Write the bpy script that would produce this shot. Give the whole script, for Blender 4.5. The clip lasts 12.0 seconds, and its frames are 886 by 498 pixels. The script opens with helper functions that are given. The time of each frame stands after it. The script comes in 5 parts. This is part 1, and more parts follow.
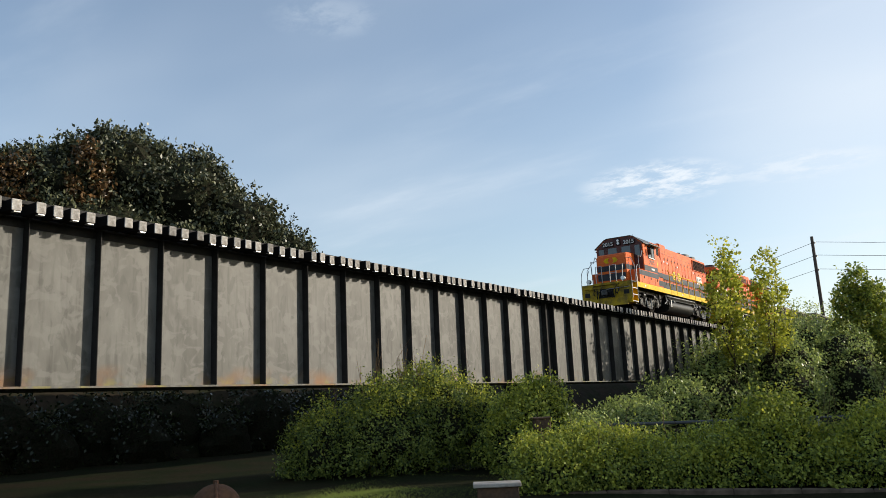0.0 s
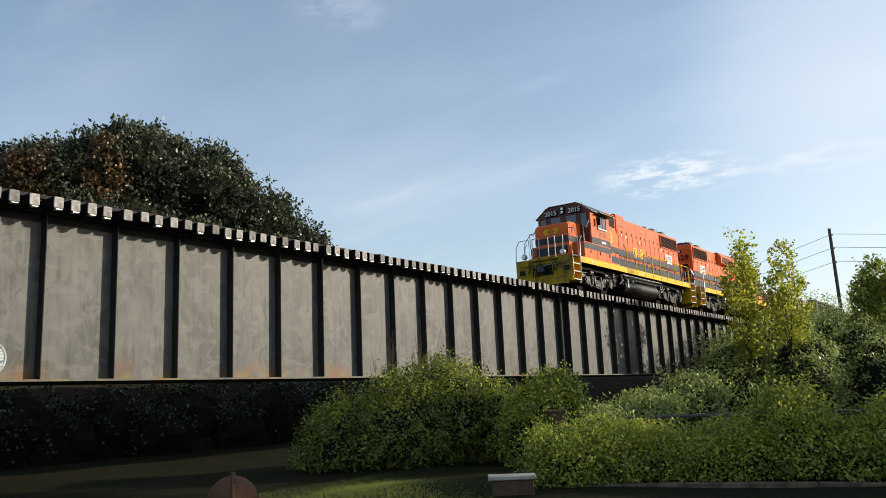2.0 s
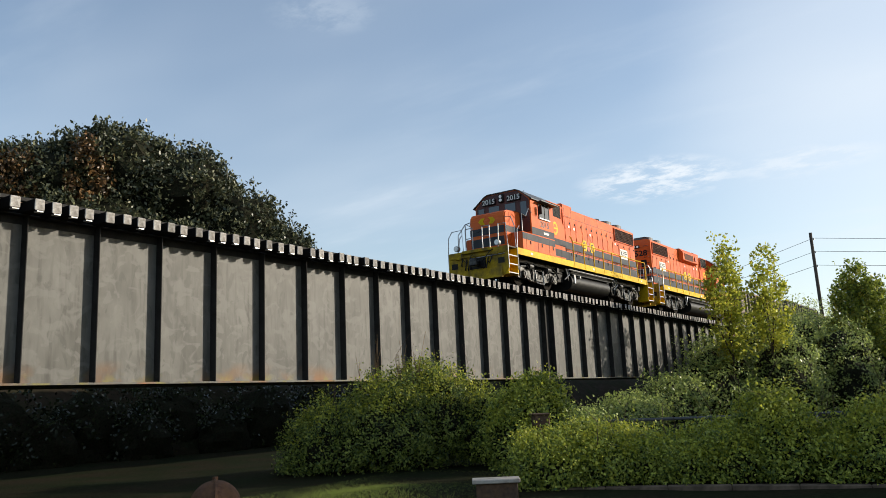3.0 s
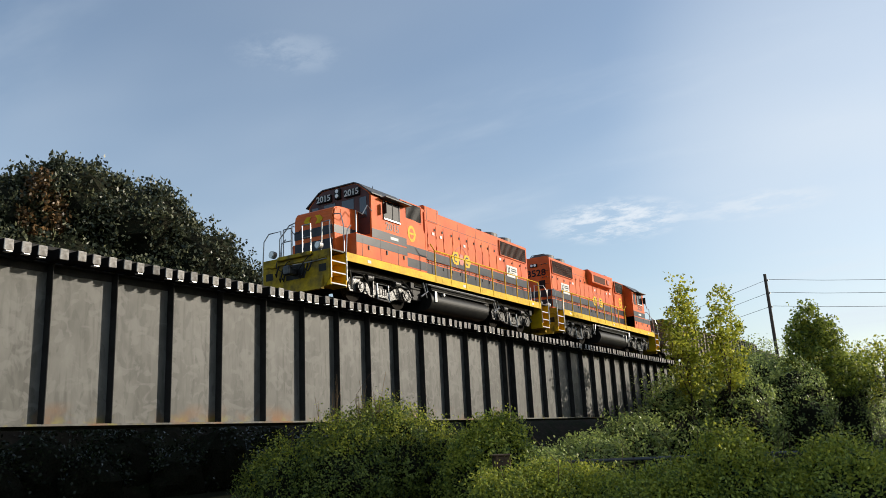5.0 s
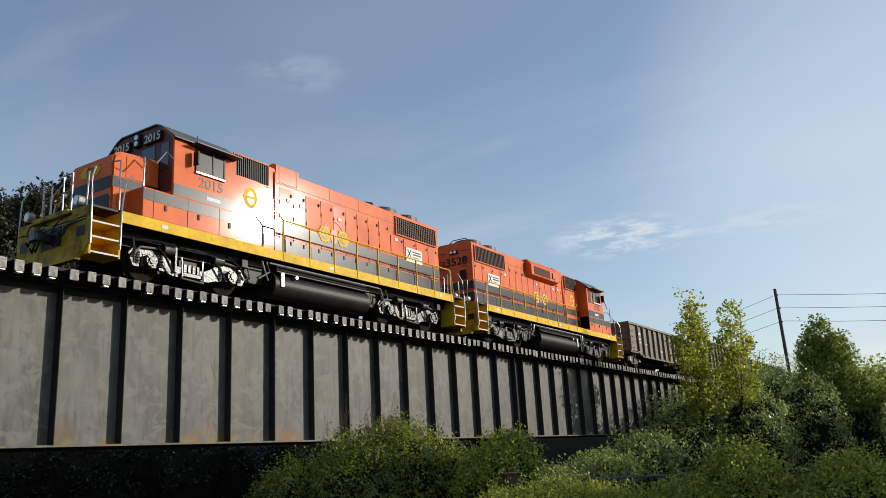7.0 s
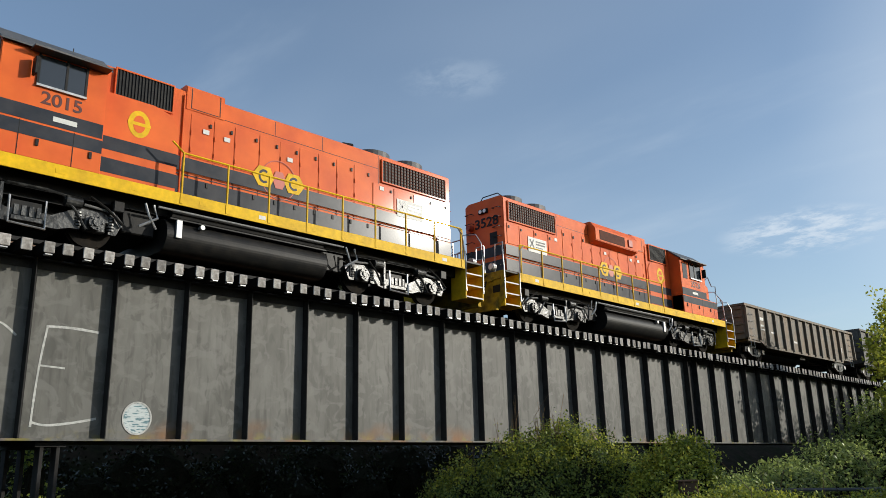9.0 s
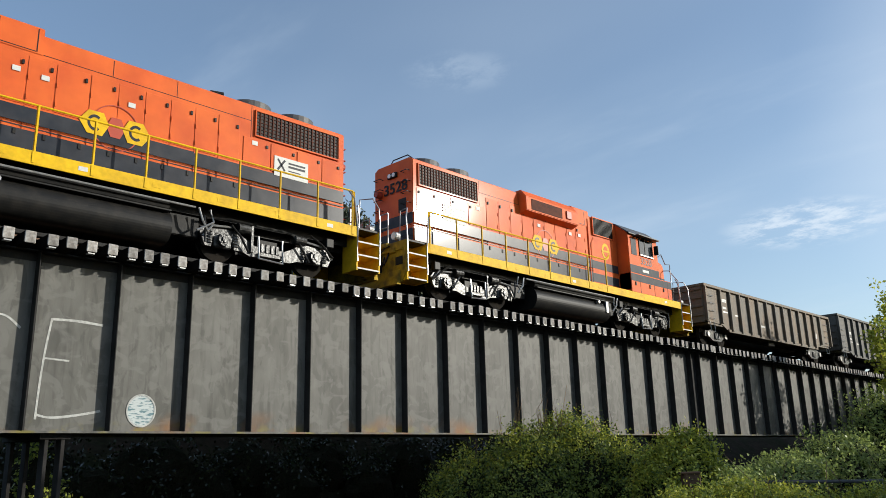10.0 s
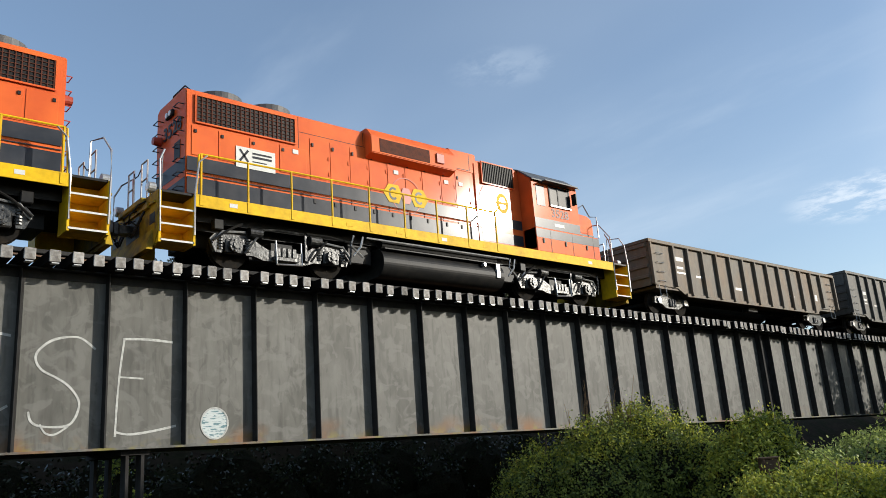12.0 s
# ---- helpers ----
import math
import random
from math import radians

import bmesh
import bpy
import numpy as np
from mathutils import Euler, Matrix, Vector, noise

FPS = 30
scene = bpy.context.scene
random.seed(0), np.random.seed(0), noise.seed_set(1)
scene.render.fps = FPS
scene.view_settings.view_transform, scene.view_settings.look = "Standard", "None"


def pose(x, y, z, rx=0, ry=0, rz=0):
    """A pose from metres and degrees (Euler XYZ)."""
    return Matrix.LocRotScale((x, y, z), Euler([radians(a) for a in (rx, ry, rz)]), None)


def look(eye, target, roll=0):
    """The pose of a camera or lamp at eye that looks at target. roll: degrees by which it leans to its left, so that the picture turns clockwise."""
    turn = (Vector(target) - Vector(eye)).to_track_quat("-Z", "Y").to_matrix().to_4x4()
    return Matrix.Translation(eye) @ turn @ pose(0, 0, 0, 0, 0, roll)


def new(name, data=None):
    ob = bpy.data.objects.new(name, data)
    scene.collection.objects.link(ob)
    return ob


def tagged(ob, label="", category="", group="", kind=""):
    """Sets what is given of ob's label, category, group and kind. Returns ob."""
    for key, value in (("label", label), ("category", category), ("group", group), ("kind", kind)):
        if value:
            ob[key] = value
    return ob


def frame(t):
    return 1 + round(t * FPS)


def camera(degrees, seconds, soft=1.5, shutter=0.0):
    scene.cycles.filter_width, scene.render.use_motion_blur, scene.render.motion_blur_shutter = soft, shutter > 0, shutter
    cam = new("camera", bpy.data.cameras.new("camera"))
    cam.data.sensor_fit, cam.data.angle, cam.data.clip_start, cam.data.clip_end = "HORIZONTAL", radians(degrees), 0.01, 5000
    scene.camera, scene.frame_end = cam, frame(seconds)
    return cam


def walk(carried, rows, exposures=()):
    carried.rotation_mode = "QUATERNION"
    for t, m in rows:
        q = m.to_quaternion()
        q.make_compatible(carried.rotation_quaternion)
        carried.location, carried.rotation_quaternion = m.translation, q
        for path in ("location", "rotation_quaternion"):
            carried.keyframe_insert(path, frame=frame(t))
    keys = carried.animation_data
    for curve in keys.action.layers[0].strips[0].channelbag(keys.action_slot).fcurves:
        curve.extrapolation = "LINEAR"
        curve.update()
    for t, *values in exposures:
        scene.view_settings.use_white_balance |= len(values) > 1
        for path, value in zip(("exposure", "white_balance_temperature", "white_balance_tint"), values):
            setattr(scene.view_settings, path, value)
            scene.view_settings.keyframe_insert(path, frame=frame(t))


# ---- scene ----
cam = camera(58.14, 12.0, soft=0.65)
PATH = [
    (0.0, pose(0.00, 0.00, 1.60, 100.89, 2.52, -54.89)),
    (0.5, pose(0.00, 0.00, 1.60, 100.59, 2.73, -54.92)),
    (1.0, pose(0.00, 0.00, 1.60, 100.40, 2.93, -54.94)),
    (1.5, pose(0.00, 0.00, 1.60, 100.41, 2.63, -53.92)),
    (2.0, pose(0.00, 0.00, 1.60, 100.44, 2.47, -53.85)),
    (2.5, pose(0.00, 0.00, 1.60, 100.55, 2.55, -53.97)),
    (3.0, pose(0.00, 0.00, 1.60, 100.63, 2.57, -54.96)),
    (3.2, pose(0.00, 0.00, 1.60, 100.49, 2.91, -55.61)),
    (5.0, pose(0.00, 0.00, 1.60, 103.32, 2.78, -57.75)),
    (5.5, pose(0.00, 0.00, 1.60, 103.90, 2.72, -57.84)),
    (6.0, pose(0.00, 0.00, 1.60, 104.26, 2.49, -57.97)),
    (6.5, pose(0.00, 0.00, 1.60, 104.39, 2.62, -57.96)),
    (7.0, pose(0.00, 0.00, 1.60, 104.61, 3.12, -57.06)),
    (7.5, pose(0.00, 0.00, 1.60, 105.08, 3.19, -54.14)),
    (9.3, pose(-0.14, -0.06, 1.60, 105.18, 1.27, -44.98)),
    (9.5, pose(-0.14, -0.06, 1.60, 105.18, 1.36, -45.06)),
    (10.0, pose(-0.14, -0.06, 1.60, 104.68, 1.39, -45.16)),
    (10.5, pose(-0.14, -0.06, 1.60, 104.56, 1.80, -45.11)),
    (11.0, pose(-0.14, -0.06, 1.60, 104.86, 2.16, -43.26)),
    (11.5, pose(-0.14, -0.06, 1.60, 104.76, 2.55, -42.37)),
    (12.0, pose(-0.14, -0.06, 1.60, 104.83, 4.06, -40.29)),
]
walk(cam, PATH, exposures=((0.0, 0.92, 6500, 9), (3.0, 0.92, 6500, 9), (5.5, 0.7, 6350, 9), (7.5, 0.52, 6150, 8), (9.5, 0.58, 6000, 7), (10.0, 0.72, 6000, 7), (10.5, 0.24, 5900, 7), (11.0, 0.15, 5900, 7), (11.5, 0.42, 5950, 7), (12.0, 0.83, 6050, 8)))

# ---- light ----
SUN = Vector((1.0, -1.0, 0.44)).normalized()  # towards the sun
world = bpy.data.worlds.new("sky")
scene.world = world
world.use_nodes = True


def sky_nodes(tree):
    n, l = tree.nodes, tree.links
    n.clear()
    out = n.new("ShaderNodeOutputWorld")
    bg = n.new("ShaderNodeBackground")
    bg.inputs["Strength"].default_value = 0.1
    sky = n.new("ShaderNodeTexSky")
    sky.sky_type = "NISHITA"
    sky.sun_disc = False
    sky.sun_elevation = math.asin(SUN.z)
    sky.sun_rotation = math.atan2(SUN.x, SUN.y)
    sky.air_density, sky.dust_density, sky.ozone_density = 1.0, 1.2, 1.5
    co = n.new("ShaderNodeTexCoord")

    def val(op, a, b=None, c=None):
        m = n.new("ShaderNodeMath")
        m.operation = op
        m.use_clamp = False
        for i, v in enumerate((a, b, c)):
            if v is None:
                continue
            if isinstance(v, (int, float)):
                m.inputs[i].default_value = v
            else:
                l.new(v, m.inputs[i])
        return m.outputs[0]

    def smooth(v, a, b):
        m = n.new("ShaderNodeMapRange")
        m.interpolation_type = "SMOOTHSTEP"
        m.inputs["From Min"].default_value, m.inputs["From Max"].default_value = a, b
        l.new(v, m.inputs["Value"])
        return m.outputs["Result"]

    def near(d, a, b):
        """1 at the direction d, falling off between the cosines b and a."""
        m = n.new("ShaderNodeVectorMath")
        m.operation = "DOT_PRODUCT"
        l.new(co.outputs["Generated"], m.inputs[0])
        m.inputs[1].default_value = d
        return smooth(m.outputs["Value"], a, b)

    sep = n.new("ShaderNodeSeparateXYZ")
    l.new(co.outputs["Generated"], sep.inputs[0])
    up = val("MAXIMUM", val("ADD", sep.outputs[2], 0.12), 0.03)
    flat = n.new("ShaderNodeCombineXYZ")
    l.new(val("DIVIDE", sep.outputs[0], up), flat.inputs[0])
    l.new(val("DIVIDE", sep.outputs[1], up), flat.inputs[1])

    def noise_at(scale, detail, rough, stretch, turn):
        mp = n.new("ShaderNodeMapping")
        mp.inputs["Scale"].default_value = stretch
        mp.inputs["Rotation"].default_value = (0, 0, turn)
        l.new(flat.outputs[0], mp.inputs[0])
        t = n.new("ShaderNodeTexNoise")
        t.inputs["Scale"].default_value, t.inputs["Detail"].default_value = scale, detail
        t.inputs["Roughness"].default_value = rough
        l.new(mp.outputs[0], t.inputs["Vector"])
        return t.outputs["Fac"]

    veil = smooth(noise_at(0.55, 4, 0.5, (1, 0.55, 1), 0.7), 0.42, 0.78)
    wisps = smooth(noise_at(1.6, 6, 0.6, (1, 0.35, 1), 0.9), 0.52, 0.85)
    puff = smooth(noise_at(11.0, 6, 0.66, (1, 0.7, 1), 0.35), 0.4, 0.62)
    def oval(yaw, high, wide, tall):
        """A soft oval on the sky, 1 in its middle."""
        f = Vector(cloud_way(yaw, high))
        r = f.cross(Vector((0, 0, 1))).normalized()
        out = []
        for d, k in ((r, wide), (r.cross(f), tall)):
            m = n.new("ShaderNodeVectorMath")
            m.operation = "DOT_PRODUCT"
            l.new(co.outputs["Generated"], m.inputs[0])
            m.inputs[1].default_value = d / k
            out.append(val("MULTIPLY", m.outputs["Value"], m.outputs["Value"]))
        return val("MULTIPLY", smooth(val("ADD", *out), 1.0, 0.0), near(f, 0.8, 0.9))

    patch = oval(-71.0, 14.4, 0.105, 0.032)
    strip = val("ADD", oval(-80.5, 14.3, 0.1, 0.02), val("MULTIPLY", oval(-47.2, 27.2, 0.08, 0.03), 0.5))
    glow = near(cloud_way(-88.0, 19.0), 0.955, 1.0)
    low = smooth(sep.outputs[2], 0.42, 0.03)
    fac = val("ADD", val("ADD", val("MULTIPLY", veil, 0.42), 0.09), val("MULTIPLY", wisps, 0.32))
    fac = val("ADD", fac, val("MULTIPLY", val("MULTIPLY", puff, patch), 0.8))
    fac = val("ADD", fac, val("MULTIPLY", val("MULTIPLY", puff, strip), 0.3))
    fac = val("ADD", fac, val("MULTIPLY", low, 0.15))
    fac = val("ADD", fac, val("MULTIPLY", glow, 0.4))
    fac = val("MINIMUM", fac, 1.0)
    mix = n.new("ShaderNodeMixRGB")
    l.new(fac, mix.inputs[0])
    l.new(sky.outputs[0], mix.inputs[1])
    mix.inputs[2].default_value = (4.5, 4.9, 5.35, 1)
    l.new(mix.outputs[0], bg.inputs[0])
    l.new(bg.outputs[0], out.inputs[0])


def cloud_way(yaw, up):
    a, b = radians(yaw), radians(up)
    return (-math.sin(a) * math.cos(b), math.cos(a) * math.cos(b), math.sin(b))


sky_nodes(world.node_tree)
sun = new("sun", bpy.data.lights.new("sun", "SUN"))
sun.data.energy, sun.data.angle, sun.data.color = 2.8, radians(0.53), (1.0, 0.9, 0.76)
sun.matrix_world = look((60, -60, 40), Vector((60, -60, 40)) - SUN)


# ---- materials ----
def material(name, base, rough=0.6, metal=0.0, other=None, scale=3.0, amount=0.5, fine=0.0, bump=0.0, bump_scale=40.0,
             stretch=(1, 1, 1), island=0.0, each=0.0, coat=0.0, detail=5, spec=0.25, patch=(0.4, 0.65)):
    """A principled material: two colours mixed by noise, a finer grain over them, and relief."""
    m = bpy.data.materials.new(name)
    m.use_nodes = True
    n, l = m.node_tree.nodes, m.node_tree.links
    b = n["Principled BSDF"]
    b.inputs["Roughness"].default_value, b.inputs["Metallic"].default_value = rough, metal
    b.inputs["Coat Weight"].default_value = coat
    b.inputs["Coat Roughness"].default_value = 0.1
    b.inputs["Specular IOR Level"].default_value = spec
    co = n.new("ShaderNodeTexCoord")
    mp = n.new("ShaderNodeMapping")
    mp.inputs["Scale"].default_value = stretch
    l.new(co.outputs["Object"], mp.inputs[0])
    rgb = n.new("ShaderNodeRGB")
    rgb.outputs[0].default_value = (*base, 1)
    colour = rgb.outputs[0]

    def mixed(fac, a, c, mode="MIX"):
        x = n.new("ShaderNodeMixRGB")
        x.blend_type = mode
        for i, v in enumerate((fac, a, c)):
            if isinstance(v, (int, float)):
                x.inputs[i].default_value = v
            elif isinstance(v, tuple):
                x.inputs[i].default_value = (*v, 1)
            else:
                l.new(v, x.inputs[i])
        return x.outputs[0]

    def ranged(v, a, c, lo, hi):
        r = n.new("ShaderNodeMapRange")
        for i, k in enumerate((a, c, lo, hi)):
            r.inputs[i + 1].default_value = k
        l.new(v, r.inputs[0])
        return r.outputs[0]

    def noised(sc, dt):
        t = n.new("ShaderNodeTexNoise")
        t.inputs["Scale"].default_value, t.inputs["Detail"].default_value = sc, dt
        l.new(mp.outputs[0], t.inputs["Vector"])
        return t.outputs["Fac"]

    if other is not None:
        colour = mixed(ranged(noised(scale, detail), patch[0], patch[1], 0, amount), colour, other)
    if fine:
        g = ranged(noised(bump_scale * 0.7, 4), 0.3, 0.7, 1 - fine, 1 + fine)
        colour = mixed(1.0, colour, g, "MULTIPLY")
    if island:
        geo = n.new("ShaderNodeNewGeometry")
        colour = mixed(1.0, colour, ranged(geo.outputs["Random Per Island"], 0, 1, 1 - island, 1 + island), "MULTIPLY")
    if each:
        info = n.new("ShaderNodeObjectInfo")
        colour = mixed(1.0, colour, ranged(info.outputs["Random"], 0, 1, 1 - each, 1 + each), "MULTIPLY")
    l.new(colour, b.inputs["Base Color"])
    if bump:
        bp = n.new("ShaderNodeBump")
        bp.inputs["Strength"].default_value = bump
        bp.inputs["Distance"].default_value = 0.02
        l.new(noised(bump_scale, 4), bp.inputs["Height"])
        l.new(bp.outputs[0], b.inputs["Normal"])
    return m


def leaf_material(name, a, c, rough=0.45, glow=0.25):
    """Leaves: each its own shade between two greens, and a little light through them."""
    m = bpy.data.materials.new(name)
    m.use_nodes = True
    n, l = m.node_tree.nodes, m.node_tree.links
    b = n["Principled BSDF"]
    b.inputs["Roughness"].default_value = rough
    b.inputs["Specular IOR Level"].default_value = 0.3
    geo = n.new("ShaderNodeNewGeometry")
    ramp = n.new("ShaderNodeMixRGB")
    ramp.inputs[1].default_value, ramp.inputs[2].default_value = (*a, 1), (*c, 1)
    l.new(geo.outputs["Random Per Island"], ramp.inputs[0])
    l.new(ramp.outputs[0], b.inputs["Base Color"])
    tr = n.new("ShaderNodeBsdfTranslucent")
    l.new(ramp.outputs[0], tr.inputs[0])
    mix = n.new("ShaderNodeMixShader")
    mix.inputs[0].default_value = glow
    l.new(b.outputs[0], mix.inputs[1])
    l.new(tr.outputs[0], mix.inputs[2])
    l.new(mix.outputs[0], n["Material Output"].inputs[0])
    return m


def web_material():
    """Old pale grey paint on steel: water streaks, faint patches, rust and moss creeping up from the bottom edge."""
    m = material("girder_paint", (0.125, 0.122, 0.108), 0.55, 0.0, (0.082, 0.08, 0.068), 1.1, 0.7, 0.1, 0.12, 9.0, (1, 1, 0.45), spec=0.3)
    n, l = m.node_tree.nodes, m.node_tree.links
    b = n["Principled BSDF"]
    base = b.inputs["Base Color"].links[0].from_socket
    co = n.new("ShaderNodeTexCoord")
    sep = n.new("ShaderNodeSeparateXYZ")
    l.new(co.outputs["Object"], sep.inputs[0])

    def stain(lo, hi, scale, stretch, a, c, tint, last, sharp=(0.45, 0.62), warp=0.0):
        mp = n.new("ShaderNodeMapping")
        mp.inputs["Scale"].default_value = stretch
        mp.inputs["Location"].default_value = (scale * 3.1, 0, 0)
        l.new(co.outputs["Object"], mp.inputs[0])
        t = n.new("ShaderNodeTexNoise")
        t.inputs["Scale"].default_value, t.inputs["Detail"].default_value = scale, 6
        t.inputs["Distortion"].default_value = warp
        l.new(mp.outputs[0], t.inputs["Vector"])
        r = n.new("ShaderNodeMapRange")
        r.inputs[1].default_value, r.inputs[2].default_value = sharp
        r.inputs[4].default_value = c
        l.new(t.outputs["Fac"], r.inputs[0])
        h = n.new("ShaderNodeMapRange")
        h.inputs[1].default_value, h.inputs[2].default_value, h.inputs[3].default_value, h.inputs[4].default_value = lo, hi, 1, a
        l.new(sep.outputs[2], h.inputs[0])
        k = n.new("ShaderNodeMath")
        k.operation = "MULTIPLY"
        l.new(r.outputs[0], k.inputs[0])
        l.new(h.outputs[0], k.inputs[1])
        x = n.new("ShaderNodeMixRGB")
        l.new(k.outputs[0], x.inputs[0])
        l.new(last, x.inputs[1])
        x.inputs[2].default_value = (*tint, 1)
        return x.outputs[0]

    last = stain(2.3, 6.0, 5.0, (1.3, 1, 0.12), 0.9, 0.75, (0.05, 0.047, 0.04), base, (0.52, 0.7))
    last = stain(2.3, 6.0, 0.8, (1.1, 1, 0.6), 0.9, 0.6, (0.06, 0.058, 0.05), last, (0.5, 0.66), 1.5)
    last = stain(2.3, 6.0, 2.6, (1.2, 1, 0.5), 1.0, 0.45, (0.05, 0.05, 0.042), last, (0.57, 0.62), 1.2)
    last = stain(2.3, 6.0, 2.2, (1, 1, 1.2), 0.8, 0.6, (0.15, 0.146, 0.132), last, (0.52, 0.6), 1.0)
    last = stain(2.32, 2.85, 1.1, (0.9, 1, 0.9), 0.0, 0.95, (0.2, 0.09, 0.025), last, (0.54, 0.7))
    last = stain(2.3, 2.55, 3.1, (1, 1, 1), 0.0, 0.8, (0.19, 0.16, 0.03), last, (0.52, 0.66))
    l.new(last, b.inputs["Base Color"])
    return m


WEB = web_material()
# also colours the stiffeners, standing for the shade on their sides
STEEL = material("dark_and_shaded_steel", (0.035, 0.034, 0.033), 0.7, 0.0, (0.02, 0.018, 0.016), 3.0, 0.7, 0.1, 0.2, 30, spec=0.1)
TIMBER = material("creosoted_timber", (0.014, 0.012, 0.011), 0.95, 0, (0.009, 0.008, 0.0075), 4, 0.8, 0.2, 0.4, 25, spec=0.05)
TIE_END = material("weathered_timber", (0.4, 0.385, 0.36), 0.85, 0, (0.16, 0.14, 0.12), 6.0, 0.8, 0.2, 0.5, 25, each=0.35)
RAIL = material("rail_steel", (0.1, 0.075, 0.06), 0.6, 0.5, (0.2, 0.1, 0.05), 5, 0.6, 0.1, 0.2, 40)
ORANGE = material("orange_paint", (0.68, 0.135, 0.026), 0.5, 0, (0.55, 0.09, 0.022), 0.9, 0.8, 0.07, 0.08, 2.4, coat=0.16, spec=0.08)
MAROON = material("dull_red_paint", (0.42, 0.06, 0.025), 0.4, 0, (0.3, 0.05, 0.03), 1.2, 0.8, 0.05, 0.05, 4)
CABFRONT = material("dark_cab_front", (0.1, 0.032, 0.026), 0.45, 0, (0.06, 0.03, 0.03), 2, 0.7, 0.08, 0.05, 4)
MESHRED = material("grille_mesh", (0.1, 0.034, 0.02), 0.7, 0, (0.05, 0.025, 0.02), 6, 0.7, 0.1, spec=0.1)
SLATE = material("dark_stripe_paint", (0.03, 0.034, 0.042), 0.3, 0, (0.055, 0.055, 0.06), 2, 0.7, 0.08, 0.05, 4, coat=0.09, spec=0.08)
# yellow darkened to stand for the shaded loco ends, plus grimy patches
PILOT = material("shaded_yellow_paint", (0.42, 0.28, 0.02), 0.6, 0, (0.14, 0.1, 0.03), 3.0, 0.9, 0.15, 0.1, 12, spec=0.08)
YELLOW = material("yellow_paint", (0.74, 0.46, 0.008), 0.5, 0, (0.5, 0.3, 0.015), 2.2, 0.6, 0.1, 0.08, 12, spec=0.1)
BLACK = material("black_underframe", (0.012, 0.012, 0.012), 0.45, 0, (0.025, 0.023, 0.02), 4, 0.7, 0.1, 0.1, 15, spec=0.15)
# near-black wheel colour with faint brown patches
WHEEL = material("near_black_wheel", (0.016, 0.015, 0.014), 0.85, 0, (0.03, 0.024, 0.018), 5, 0.7, 0.2, spec=0.04)
TRUCK = material("truck_casting", (0.075, 0.075, 0.072), 0.34, 0.2, (0.01, 0.01, 0.01), 5.0, 0.95, 0.2, 0.5, 14, patch=(0.36, 0.56), spec=0.5)
GREY = material("grey_metal", (0.42, 0.42, 0.42), 0.35, 0.6, (0.25, 0.24, 0.22), 6, 0.5, 0.1, 0.1, 30)
ROOF = material("dark_roof_paint", (0.075, 0.08, 0.085), 0.5, 0, (0.13, 0.125, 0.12), 1.5, 0.7, 0.1, 0.1, 20)
WHITE = material("white_paint", (0.6, 0.6, 0.56), 0.5, 0, (0.6, 0.6, 0.57), 4, 0.5, 0.05)
CHALK = material("spray_paint", (0.5, 0.5, 0.47), 0.85, 0, (0.28, 0.28, 0.26), 9, 0.7, 0.1, spec=0.1)
PATCHY = material("scribbled_paint", (0.5, 0.54, 0.53), 0.85, 0, (0.14, 0.22, 0.24), 11, 1.0, 0.1, stretch=(0.5, 1, 2.4), patch=(0.52, 0.57), spec=0.1)
RUSTCAR = material("gondola_paint", (0.125, 0.11, 0.088), 0.6, 0.0, (0.17, 0.11, 0.06), 1.3, 0.7, 0.12, 0.2, 10, stretch=(1, 1, 0.5))
DARKCAR = material("dark_gondola_paint", (0.05, 0.052, 0.05), 0.55, 0, (0.11, 0.1, 0.085), 1.1, 0.8, 0.12, 0.2, 10, stretch=(1, 1, 0.4))
GLASS = material("cab_glass", (0.02, 0.025, 0.03), 0.06, 0, spec=0.8)
LAMP = material("lamp_lens", (0.9, 0.9, 0.85), 0.1, 0, coat=0.6)
BARK = material("bark", (0.13, 0.1, 0.075), 0.9, 0, (0.07, 0.055, 0.04), 5, 0.8, 0.2, 0.6, 20, stretch=(1, 1, 0.25))
POLE = material("pole_timber", (0.085, 0.065, 0.05), 0.9, 0, (0.05, 0.04, 0.035), 3, 0.8, 0.2, 0.3, 20, stretch=(1, 1, 0.2))
# ground colour near black, standing for shade around the bridge
GRASS = material("shade_dark_soil", (0.015, 0.019, 0.008), 0.95, 0, (0.026, 0.02, 0.012), 0.6, 0.8, 0.3, 0.8, 18, spec=0.03)
BLADES = leaf_material("grass_blades", (0.15, 0.21, 0.032), (0.29, 0.33, 0.07), 0.6, 0.3)
# earth darkened in the same way, for the shade behind the girders
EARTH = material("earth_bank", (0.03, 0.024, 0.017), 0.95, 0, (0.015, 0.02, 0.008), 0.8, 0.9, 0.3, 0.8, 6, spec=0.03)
CONCRETE = material("concrete", (0.4, 0.37, 0.33), 0.85, 0, (0.22, 0.19, 0.16), 2.5, 0.8, 0.12, 0.4, 25)
KERB = material("weathered_edging", (0.15, 0.115, 0.085), 0.9, 0, (0.07, 0.055, 0.04), 3, 0.8, 0.15, 0.3, 20, spec=0.05)
RUST = material("rusted_iron", (0.1, 0.05, 0.024), 0.8, 0.1, (0.1, 0.05, 0.03), 5, 0.9, 0.2, 0.5, 20)
# darkened so that plant interiors and stems read as deep shade
SHADE_TWIGS = material("shade_dark_twigs", (0.016, 0.019, 0.011), 0.95, 0, (0.024, 0.02, 0.014), 9, 0.8, 0.4, 1.0, 22, spec=0.03)
